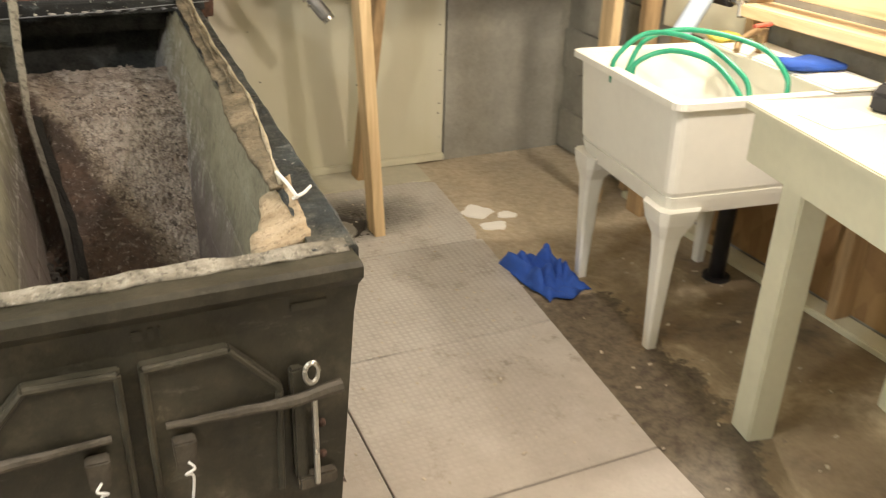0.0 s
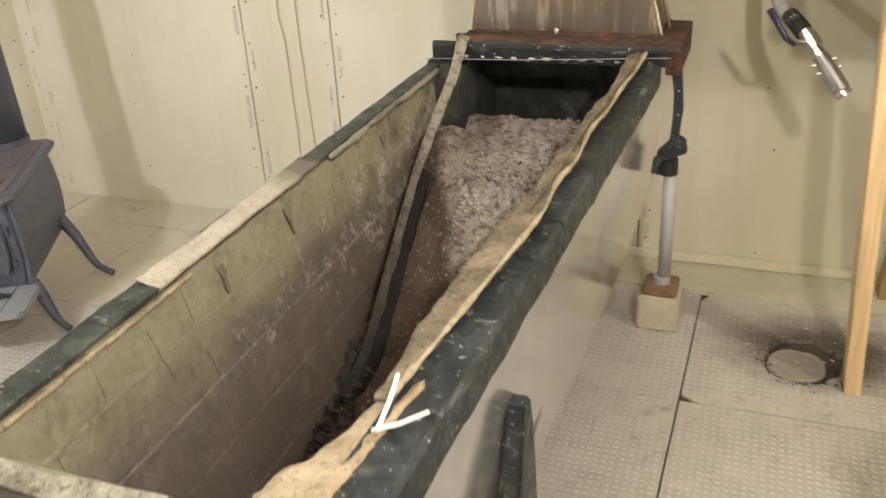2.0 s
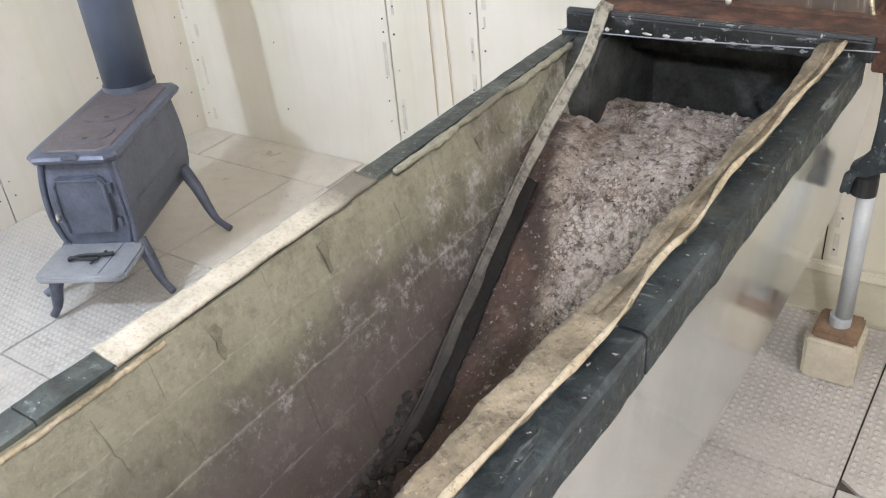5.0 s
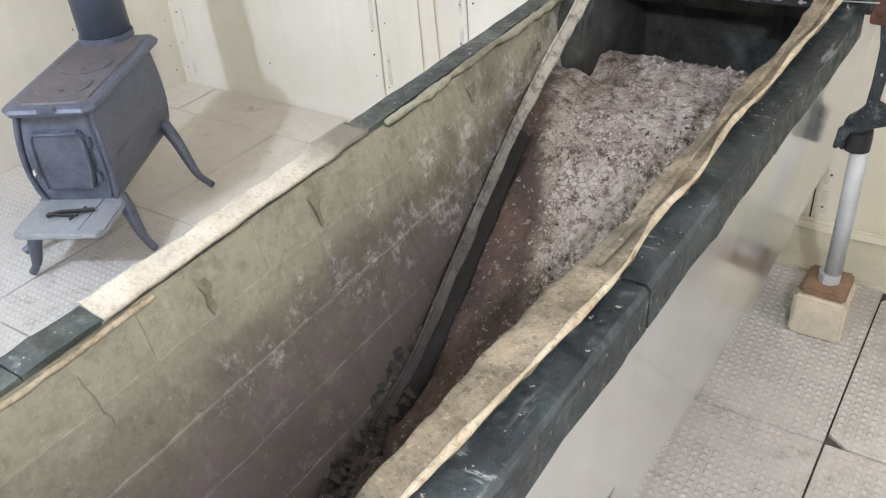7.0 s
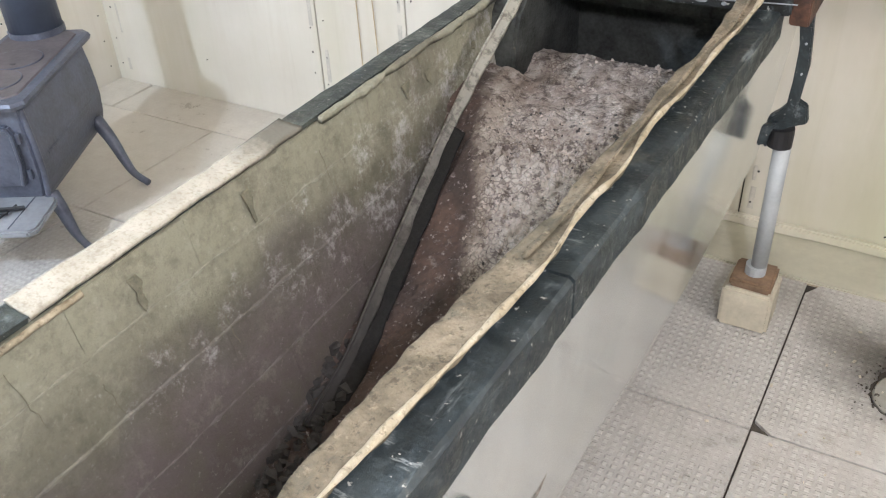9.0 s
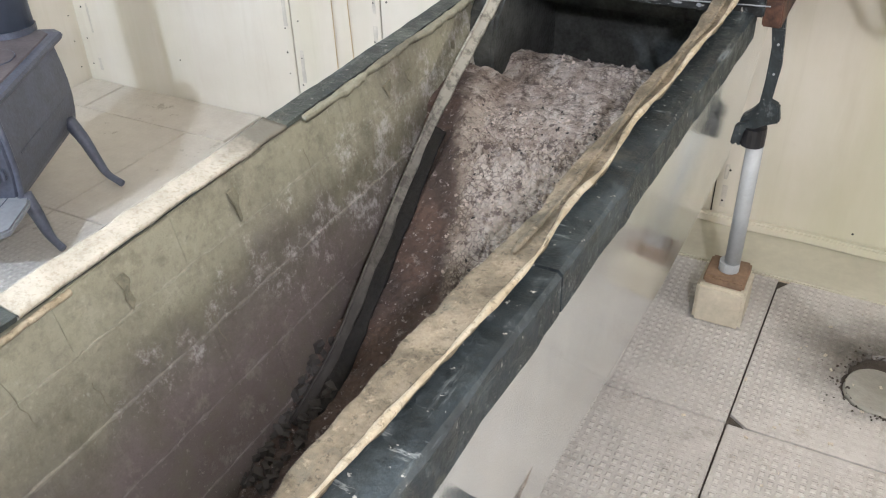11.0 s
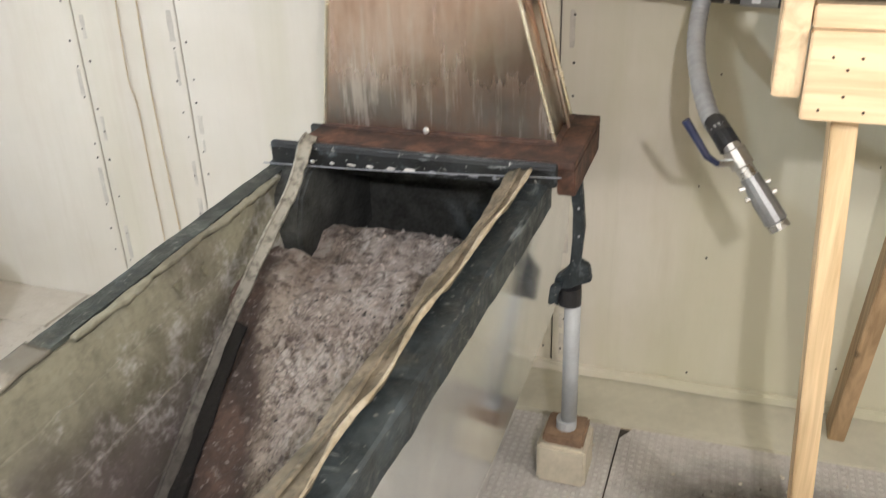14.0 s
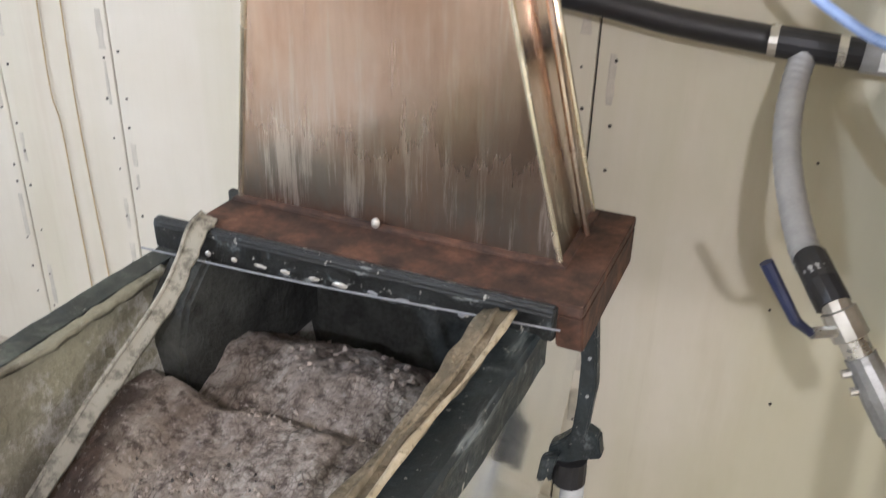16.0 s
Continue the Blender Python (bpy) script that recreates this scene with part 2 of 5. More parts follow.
def ash_mat():
    k = Mat("wood_ash", 0.95)
    f, g = k.noise(4.5, 9, 0.68), k.noise(42, 7, 0.72)
    col = k.ramp(f, (0.32, (0.19, 0.145, 0.115)), (0.48, (0.325, 0.278, 0.228)), (0.66, (0.50, 0.45, 0.39)))
    # smooth brownish drifts beyond the crumbly part
    far = k.math("ADD", k.axis(1), k.math("MULTIPLY", k.math("SUBTRACT", k.noise(7, 8, 0.7), 0.5), 0.5))
    col = k.mix(k.ramp(k.math("SUBTRACT", far, 2.5), (0.40, 0.0), (0.55, 0.55)), col, k.ramp(k.noise(9, 10, 0.75, (1.6, 0.6, 1)), (0.36, (0.17, 0.13, 0.11)), (0.50, (0.32, 0.27, 0.24)), (0.62, (0.60, 0.565, 0.535))))
    # scorched reddish strip beside the lining, darkened further by painted shade
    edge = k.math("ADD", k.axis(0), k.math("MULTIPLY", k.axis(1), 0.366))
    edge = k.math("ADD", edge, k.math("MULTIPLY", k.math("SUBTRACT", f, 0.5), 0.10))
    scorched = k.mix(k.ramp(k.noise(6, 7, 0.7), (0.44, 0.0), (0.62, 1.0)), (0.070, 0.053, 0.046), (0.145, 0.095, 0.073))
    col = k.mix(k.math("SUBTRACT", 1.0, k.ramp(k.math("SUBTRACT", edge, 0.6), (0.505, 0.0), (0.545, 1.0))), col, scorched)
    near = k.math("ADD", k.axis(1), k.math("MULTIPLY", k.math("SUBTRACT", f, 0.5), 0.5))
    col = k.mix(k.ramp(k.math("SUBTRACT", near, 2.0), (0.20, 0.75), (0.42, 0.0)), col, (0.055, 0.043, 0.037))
    col = k.mix(k.ramp(g, (0.40, 0.85), (0.49, 0.0)), col, (0.085, 0.063, 0.053))
    v = k.node("ShaderNodeTexVoronoi", Scale=85.0)
    v.feature = "DISTANCE_TO_EDGE"
    k.link(k.mapped((1, 1, 1)), v.inputs["Vector"])
    crumb = k.math("MULTIPLY", k.ramp(v.outputs["Distance"], (0.03, 0.7), (0.14, 0.0)), k.ramp(k.noise(11, 5), (0.42, 0.0), (0.6, 1.0)))
    col = k.mix(crumb, col, (0.10, 0.075, 0.064))
    col = k.mix(k.ramp(k.noise(95, 4, 0.7), (0.60, 0.0), (0.68, 0.6)), col, (0.56, 0.51, 0.48))
    col = k.mix(k.ramp(k.noise(30, 6, 0.7), (0.58, 0.0), (0.70, 0.5)), col, (0.52, 0.47, 0.44))
    return k.colour(col).bump(g, 0.9, 0.012).m


def felt(name, dark, mid, light, cut, grime=0.5):
    k = Mat(name, 0.95)
    f, g, s = k.noise(13, 8, 0.68), k.noise(110, 5), k.noise(7, 8, 0.72)
    col = k.ramp(f, (cut - 0.16, dark), (cut, mid), (cut + 0.16, light))
    col = k.mix(k.ramp(s, (0.53, 0.0), (0.68, grime)), col, (0.11, 0.105, 0.08))
    col = k.mix(k.ramp(k.noise(70, 5, 0.7), (0.58, 0.0), (0.68, 0.45)), col, tuple(min(0.7, v * 1.3) for v in light))
    col = k.mix(k.ramp(k.noise(85, 4, 0.7), (0.36, 0.6), (0.45, 0.0)), col, tuple(v * 0.6 for v in dark))
    col = k.mix(k.ramp(k.noise(26, 9, 0.78), (0.56, 0.0), (0.66, 0.5)), col, tuple(v * 0.8 for v in dark))
    return k.colour(col).bump(k.mix(0.5, k.noise(30, 8, 0.75), g), 1.0, 0.010).m


def stainless():
    k = Mat("stainless_tint_and_reflection", 0.2, 1.0)
    z = k.axis(2)
    s = k.noise(16, 8, 0.75, (1, 1, 0.10))
    f = k.noise(5, 8, 0.7)
    h = k.math("ADD", z, k.math("MULTIPLY", k.math("SUBTRACT", f, 0.5), 0.16))
    h = k.math("MULTIPLY", k.math("SUBTRACT", h, 0.9), 1.5)
    # brown heat tint; the dark lower band is a reflection painted in
    col = k.ramp(h, (0.06, (0.26, 0.17, 0.13)), (0.11, (0.27, 0.25, 0.22)), (0.20, (0.36, 0.33, 0.29)), (0.26, (0.52, 0.43, 0.365)), (0.38, (0.76, 0.62, 0.53)), (0.7, (0.78, 0.59, 0.49)))
    col = k.mix(k.ramp(k.noise(7, 8, 0.7, (1, 1, 0.45)), (0.48, 0.0), (0.66, 0.38)), col, (0.50, 0.29, 0.19))
    col = k.mix(k.ramp(s, (0.48, 0.0), (0.68, 0.3)), col, (0.30, 0.19, 0.135))
    drip = k.math("SUBTRACT", k.noise(46, 7, 0.74, (1, 1, 0.07)), k.math("MULTIPLY", k.math("ABSOLUTE", k.math("SUBTRACT", z, 1.12)), 0.40))
    col = k.mix(k.ramp(drip, (0.50, 0.0), (0.60, 0.55)), col, (0.84, 0.79, 0.72))
    k.colour(col).rough(k.mix(k.ramp(h, (0.16, 0.55), (0.34, 0.0)), k.ramp(s, (0.35, 0.12), (0.7, 0.34)), (0.5, 0.5, 0.5)))
    return k.bump(k.mix(0.6, s, k.noise(2.5, 2)), 0.10, 0.003).m


def rust():
    k = Mat("rusty_steel", 0.8, 0.2)
    f = k.noise(14, 8, 0.7)
    col = k.ramp(f, (0.30, (0.018, 0.014, 0.012)), (0.48, (0.070, 0.040, 0.029)), (0.62, (0.150, 0.075, 0.048)), (0.78, (0.29, 0.155, 0.10)))
    return k.colour(col).bump(k.noise(70, 5), 0.4, 0.003).m


def galvanised():
    k = Mat("dusty_galvanised_sheet", 0.3, 0.86)
    f = k.noise(9, 9, 0.72, (1, 1, 0.22))
    g = k.noise(3.2, 6, 0.6)
    k.bump(k.noise(2.5, 3), 0.12, 0.01)
    col = k.mix(k.ramp(g, (0.42, 0.0), (0.66, 0.6)), k.ramp(f, (0.3, (0.56, 0.60, 0.62)), (0.7, (0.88, 0.91, 0.93))), (0.80, 0.80, 0.78))
    return k.colour(col).rough(k.mix(0.5, k.ramp(f, (0.3, 0.08), (0.7, 0.24)), k.ramp(g, (0.35, 0.05), (0.65, 0.28)))).m


def osb():
    k = Mat("brown_strand_board", 0.7)
    v = k.node("ShaderNodeTexVoronoi", Scale=22.0)
    k.link(k.mapped((1, 1, 0.35)), v.inputs["Vector"])
    f = k.noise(4, 6)
    col = k.mix(0.5, k.ramp(v.outputs["Color"], (0.2, (0.22, 0.12, 0.05)), (0.8, (0.46, 0.30, 0.14))), k.ramp(f, (0.3, (0.20, 0.11, 0.05)), (0.7, (0.44, 0.29, 0.14))))
    return k.colour(col).bump(v.outputs["Distance"], 0.2, 0.002).m


M_WALL, M_SLAB, M_OLD = wall_paint(), concrete(), old_floor()
M_PINE = wood("pale_pine", (0.62, 0.43, 0.22), (0.78, 0.60, 0.36))
M_PINE_X = wood("pale_pine_across", (0.62, 0.44, 0.24), (0.80, 0.63, 0.40), 0)
M_PINE_Y = wood("pale_pine_lengthways", (0.60, 0.42, 0.22), (0.78, 0.60, 0.38), 1)
M_OLDWOOD = wood("aged_wood", (0.34, 0.22, 0.11), (0.52, 0.36, 0.2))
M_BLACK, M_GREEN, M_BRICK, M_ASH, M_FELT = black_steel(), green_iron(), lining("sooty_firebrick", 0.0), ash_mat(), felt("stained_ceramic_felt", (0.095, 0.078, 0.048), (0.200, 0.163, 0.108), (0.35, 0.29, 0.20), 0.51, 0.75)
M_STAIN, M_RUST, M_GALV, M_OSB = stainless(), rust(), galvanised(), osb()
M_STOVE = simple("grey_cast_iron", (0.105, 0.114, 0.150), 0.42, 0.2, 0.45, 12, 0.4)
M_STOVETOP = simple("rusty_stove_top", (0.128, 0.112, 0.116), 0.6, 0.2, 0.45, 9, 0.4)
M_HEARTH = simple("dusty_iron_shelf", (0.30, 0.31, 0.33), 0.45, 0.3, 0.25, 9, 0.2)
M_PIPE = simple("blue_grey_stovepipe", (0.115, 0.135, 0.185), 0.42, 0.4, 0.15, 4, 0.05)
M_TUB = simple("white_plastic", (0.80, 0.79, 0.72), 0.4, 0, 0.05, 5, 0.05)
M_TABLE = simple("cream_painted_wood", (0.66, 0.65, 0.50), 0.5, 0, 0.08, 6, 0.1)
M_RUBBER = simple("black_rubber", (0.018, 0.018, 0.02), 0.45, 0, 0.3, 20, 0.1)
M_HOSE = simple("grey_ribbed_hose", (0.32, 0.32, 0.31), 0.4, 0.0, 0.15, 20, 0.2)
M_STEEL = simple("plain_steel", (0.55, 0.54, 0.5), 0.3, 0.9, 0.15, 20, 0.1)
M_BRASS = simple("tarnished_brass", (0.26, 0.175, 0.095), 0.5, 0.5, 0.4, 25, 0.3)
M_TEAL = simple("dark_teal_steel", (0.035, 0.06, 0.075), 0.4, 0.2, 0.25, 9, 0.1)
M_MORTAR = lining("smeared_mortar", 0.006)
M_MORTARPALE = lining("mortar_bead", 0.04)
M_BLOCK = simple("pale_wood_block", (0.50, 0.455, 0.355), 0.8, 0, 0.25, 10, 0.5)
M_BLUE = simple("blue_cloth", (0.02, 0.09, 0.42), 0.8, 0, 0.2, 30, 0.2)
M_HOSEGREEN = simple("green_garden_hose", (0.01, 0.30, 0.17), 0.35, 0, 0.1, 20, 0)
M_CLEAR = simple("pale_blue_tube", (0.30, 0.42, 0.72), 0.3, 0, 0.1, 20, 0)
M_CINDER = simple("grey_block_wall", (0.30, 0.29, 0.25), 0.85, 0, 0.25, 6, 0.5, 0.006)
M_CEIL = simple("ceiling_board", (0.6, 0.57, 0.5), 0.7, 0, 0.08, 3, 0.1)
M_NAIL = simple("dark_nail_head", (0.05, 0.045, 0.04), 0.6, 0.3, 0.2, 40, 0)
M_CHAR = simple("charcoal", (0.045, 0.040, 0.036), 0.8, 0, 0.4, 30, 0.5)
M_WELD = simple("bright_weld", (0.6, 0.58, 0.54), 0.4, 0.6, 0.2, 60, 0.3)
M_WHITE = simple("white_enamel", (0.82, 0.81, 0.78), 0.5, 0, 0.05, 20, 0.1)


M_CAULK = simple("grey_smeared_filler", (0.57, 0.535, 0.46), 0.8, 0, 0.2, 20, 0.2)
M_FELTTAN = felt("tan_felt", (0.24, 0.175, 0.105), (0.42, 0.325, 0.21), (0.54, 0.44, 0.31), 0.44)
M_FOOT = simple("pale_footing_concrete", (0.50, 0.48, 0.38), 0.7, 0, 0.15, 5, 0.4)
M_GREENRAIL = black_steel("worn_green_black_steel", (0.033, 0.040, 0.036), (0.125, 0.140, 0.118))
M_BAR = black_steel("sooty_bar_steel", (0.009, 0.010, 0.010), (0.022, 0.024, 0.023))
M_SOOT = simple("soot_black_iron", (0.044, 0.046, 0.041), 0.88, 0, 0.9, 14, 0.7, 0.006)
M_STRIPSHADE = simple("strip_shade_black", (0.011, 0.010, 0.009), 0.95, 0, 0.8, 18, 0.8, 0.006)
M_IRON = simple("worn_brown_iron", (0.085, 0.072, 0.055), 0.55, 0.2, 0.5, 18, 0.5)
M_ASHLUMP = simple("pale_ash_crumb", (0.37, 0.315, 0.27), 0.95, 0, 0.5, 18, 0.4)
M_FELTPALE = felt("pale_felt", (0.24, 0.195, 0.12), (0.40, 0.335, 0.225), (0.52, 0.455, 0.335), 0.46, 0.35)
def strip_mat():
    k = Mat("sooty_grey_strip", 0.8)
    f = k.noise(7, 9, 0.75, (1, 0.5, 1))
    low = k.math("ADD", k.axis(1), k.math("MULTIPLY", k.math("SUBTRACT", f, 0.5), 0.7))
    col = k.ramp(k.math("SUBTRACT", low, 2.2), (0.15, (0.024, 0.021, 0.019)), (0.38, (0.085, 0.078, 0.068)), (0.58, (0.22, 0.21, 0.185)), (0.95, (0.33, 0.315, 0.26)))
    col = k.mix(k.ramp(k.noise(40, 6, 0.7), (0.40, 0.6), (0.52, 0.0)), col, (0.03, 0.027, 0.023))
    return k.colour(col).bump(f, 0.6, 0.005).m


M_STRIP = strip_mat()


def patch_mat():
    k = Mat("cream_ceramic_felt", 0.95)
    f, w = k.noise(9, 8, 0.65), k.noise(150, 4, 0.6)
    col = k.ramp(f, (0.32, (0.34, 0.305, 0.235)), (0.66, (0.52, 0.48, 0.395)))
    col = k.mix(k.ramp(w, (0.35, 0.5), (0.5, 0.0)), col, (0.26, 0.22, 0.155))
    col = k.mix(k.ramp(k.noise(22, 9, 0.78), (0.54, 0.0), (0.66, 0.45)), col, (0.24, 0.21, 0.15))
    # scorched grey towards one end
    burnt = k.math("ADD", k.axis(1), k.math("MULTIPLY", k.math("SUBTRACT", k.noise(16, 8, 0.72), 0.5), 0.22))
    col = k.mix(k.ramp(k.math("SUBTRACT", burnt, 2.0), (0.31, 0.0), (0.43, 0.85)), col, (0.115, 0.105, 0.080))
    return k.colour(col).bump(k.mix(0.5, f, w), 0.7, 0.004).m


M_PATCH = patch_mat()
M_PARGE = lining("ragged_parging_edge", 0.02)
M_SPALL = simple("broken_lining_edge", (0.17, 0.158, 0.110), 0.95, 0, 0.45, 40, 0.7, 0.004)
M_ASHFELT = felt("ashy_grey_felt", (0.07, 0.062, 0.045), (0.27, 0.245, 0.195), (0.50, 0.465, 0.39), 0.47, 0.7)
M_BRIGHT = simple("bright_stainless_edge", (0.85, 0.78, 0.62), 0.22, 0.9, 0.1, 20, 0.05)
M_LEGPIPE = simple("galvanised_pipe", (0.40, 0.42, 0.43), 0.55, 0.1, 0.15, 14, 0.15)
M_RUSTY_WOOD = simple("rust_stained_pad", (0.20, 0.13, 0.08), 0.85, 0, 0.45, 16, 0.5)
M_RED = simple("faded_red_plastic", (0.55, 0.12, 0.08), 0.5, 0, 0.1, 20, 0)
M_YELLOW = simple("yellow_cloth", (0.62, 0.50, 0.10), 0.8, 0, 0.2, 25, 0.3)
M_BOTTLE = simple("cloudy_blue_plastic", (0.42, 0.50, 0.62), 0.25, 0, 0.1, 9, 0)
M_NAVY = simple("navy_vinyl", (0.015, 0.022, 0.06), 0.4, 0, 0.2, 20, 0)
M_COUPLER = simple("dark_coupler_metal", (0.27, 0.27, 0.26), 0.4, 0.6, 0.3, 25, 0.2)
M_CABLE = simple("tan_cable", (0.50, 0.38, 0.22), 0.6, 0, 0.2, 15, 0)
M_DEBRIS = simple("pale_crumbs", (0.5, 0.45, 0.36), 0.9, 0, 0.4, 60, 0)
M_DIRT = simple("dark_damp_dirt", (0.055, 0.045, 0.035), 0.95, 0, 0.5, 20, 0.6, 0.006)


# ---- mesh helpers ----
def link_mesh(name, bm, mat, smooth=False):
    me = bpy.data.meshes.new(name)
    bm.to_mesh(me)
    bm.free()
    me.materials.append(mat)
    if smooth:
        for p in me.polygons:
            p.use_smooth = True
    return new(name, me)


def part(name, bm, material, parent, label="", smooth=False):
    ob = link_mesh(name, bm, material, smooth)
    ob.parent = parent
    ob.matrix_parent_inverse = parent.matrix_world.inverted() if parent.type == "EMPTY" else Matrix()
    if label:
        tagged(ob, label)
    return ob


def thing(name, label, category, group="", kind="", at=(0, 0, 0)):
    """An empty that carries a thing's parts; the parts are built in world places."""
    ob = new(name)
    ob.empty_display_size = 0.05
    ob.location = at
    ob.matrix_world = Matrix.Translation(at)
    return tagged(ob, label, category, group, kind)


def single(name, bm, mat, label, category="", group="", kind="", smooth=False):
    return tagged(link_mesh(name, bm, mat, smooth), label, category, group, kind)


def add_box(bm, x0, x1, y0, y1, z0, z1, bevel=0.0, m=None):
    made = bmesh.ops.create_cube(bm, size=1.0)["verts"]
    bmesh.ops.scale(bm, vec=(x1 - x0, y1 - y0, z1 - z0), verts=made)
    bmesh.ops.translate(bm, vec=((x0 + x1) / 2, (y0 + y1) / 2, (z0 + z1) / 2), verts=made)
    if bevel:
        edges = list({e for v in made for e in v.link_edges})
        made = list({v for f in bmesh.ops.bevel(bm, geom=edges, offset=bevel, segments=2, affect="EDGES")["faces"] for v in f.verts} | {v for v in made if v.is_valid})
    if m is not None:
        bmesh.ops.transform(bm, matrix=m, verts=made)
    return bm


def box(x0, x1, y0, y1, z0, z1, bevel=0.004, m=None):
    return add_box(bmesh.new(), x0, x1, y0, y1, z0, z1, bevel, m)


def add_loft(bm, rings, cap=True, closed=True):
    """Joins rings of equally many points."""
    vs = [[bm.verts.new(p) for p in r] for r in rings]
    n = len(rings[0])
    for a, b in zip(vs, vs[1:]):
        for i in range(n if closed else n - 1):
            j = (i + 1) % n
            bm.faces.new((a[i], a[j], b[j], b[i]))
    if cap and closed:
        bm.faces.new(list(reversed(vs[0])))
        bm.faces.new(vs[-1])
    bmesh.ops.recalc_face_normals(bm, faces=bm.faces)
    return bm


def glide(points, steps=6):
    """Points on a smooth curve through the points given."""
    p = [Vector(q) for q in points]
    p = [2 * p[0] - p[1]] + p + [2 * p[-1] - p[-2]]
    out = []
    for a, b, c, d in zip(p, p[1:], p[2:], p[3:]):
        for i in range(steps):
            u = i / steps
            out.append(0.5 * (2 * b + (c - a) * u + (2 * a - 5 * b + 4 * c - d) * u * u + (3 * b - a - 3 * c + d) * u ** 3))
    return out + [p[-2]]


def add_tube(bm, points, radius, sides=12, curved=True, profile=None, cap=True):
    """A round tube along the points; radius may be a function of the share of its length."""
    pts = glide(points) if curved and len(points) > 2 else [Vector(q) for q in points]
    rings, up = [], None
    for i, p in enumerate(pts):
        d = (pts[min(i + 1, len(pts) - 1)] - pts[max(i - 1, 0)]).normalized()
        if up is None:
            up = d.orthogonal().normalized()
        up = (up - d * up.dot(d)).normalized()
        side = d.cross(up)
        r = radius(i / (len(pts) - 1)) if callable(radius) else radius
        rings.append([p + r * (math.cos(2 * math.pi * k / sides) * up + math.sin(2 * math.pi * k / sides) * side) for k in range(sides)])
    return add_loft(bm, rings, cap)


def tube(points, radius, sides=12, curved=True, cap=True):
    return add_tube(bmesh.new(), points, radius, sides, curved, None, cap)


def prism(outline, axis, a, b, bevel=0.0):
    """A flat outline drawn out along an axis: 'x' takes (y, z), 'y' takes (x, z), 'z' takes (x, y)."""
    put = {"x": lambda u, v, w: (w, u, v), "y": lambda u, v, w: (u, w, v), "z": lambda u, v, w: (u, v, w)}[axis]
    bm = add_loft(bmesh.new(), [[put(u, v, a) for u, v in outline], [put(u, v, b) for u, v in outline]])
    if bevel:
        bmesh.ops.bevel(bm, geom=list(bm.edges), offset=bevel, segments=2, affect="EDGES")
    return bm


def rough_up(bm, amount, scale, seed=0.0):
    for v in bm.verts:
        v.co += Vector(noise.noise_vector(v.co * scale + Vector((seed, seed, seed)))) * amount
    return bm


def lerp(xs, x):
    """Straight interpolation in a list of pairs."""
    if x <= xs[0][0]:
        return xs[0][1]
    for (a, p), (b, q) in zip(xs, xs[1:]):
        if x <= b:
            return p + (q - p) * (x - a) / (b - a)
    return xs[-1][1]


# ---- room ----
XL, XR, YB, YF, ZC = -2.30, 2.42, 3.91, -2.2, 2.55
FLOOR = -0.012
single("floor", box(XL - 0.15, XR + 0.15, YF - 0.15, YB + 0.15, -0.3, FLOOR, 0), M_OLD, "stained old concrete floor, damp and flaking beside the slabs", "floor", kind="structure")

wall_n = single("wall_north", box(XL - 0.15, XR + 0.15, YB + 0.012, YB + 0.15, -0.3, ZC, 0), M_NAIL, "back wall of white-painted plywood panels, streaked and yellowed", "wall", kind="structure")
SEAMS = [XL, -1.148, -0.756, 0.45, 1.76]
for a, b in zip(SEAMS, SEAMS[1:]):
    part("panel", box(a + (0.0025 if a > XL else -0.01), b - 0.0025, YB, YB + 0.014, -0.045, ZC - 0.002, 0.0015), M_WALL, wall_n)
part("panel", box(1.765, XR, YB - 0.004, YB + 0.014, -0.045, ZC - 0.002, 0.002), M_CINDER, wall_n, "unpainted grey cement board panel")
rng = random.Random(4)


def nail_field(columns, place):
    bm = bmesh.new()
    for u, count, step, wobble in columns:
        for i in range(count):
            r = rng.uniform(0.0028, 0.0045)
            bmesh.ops.create_cone(bm, cap_ends=True, segments=6, radius1=r, radius2=r * 0.8, depth=0.003, matrix=place(u + rng.uniform(-wobble, wobble), 0.08 + (i + rng.uniform(-0.3, 0.3)) * step))
    return bm


columns = [(x, 21, 0.115, 0.007) for x in (-2.26, -1.178, -1.122, -0.788, -0.728, 0.425, 0.483, 1.735)] + [(x, 7, 0.32, 0.03) for x in (-1.74, -0.2, 0.87, 1.3)]
tagged(part("nail_heads", nail_field(columns, lambda u, z: pose(u, YB - 0.001, z, 90)), M_NAIL, wall_n), kind="stuff")

wall_w = single("wall_west", box(XL - 0.15, XL - 0.012, YF, YB + 0.012, -0.3, ZC, 0), M_NAIL, "side wall of white-painted plywood panels", "wall", kind="structure")
for a, b in ((2.9, YB), (1.68, 2.9), (0.46, 1.68), (-0.76, 0.46), (YF, -0.76)):
    part("panel", box(XL - 0.014, XL, a + 0.0025, b - (0.0025 if b < YB else -0.01), -0.045, ZC - 0.002, 0.0015), M_WALL, wall_w)
tagged(part("nail_heads", nail_field([(2.87, 21, 0.115, 0.007), (2.93, 21, 0.115, 0.007), (3.87, 21, 0.115, 0.006), (3.4, 6, 0.35, 0.03)], lambda u, z: pose(XL + 0.001, u, z, 0, 90)), M_NAIL, wall_w), kind="stuff")

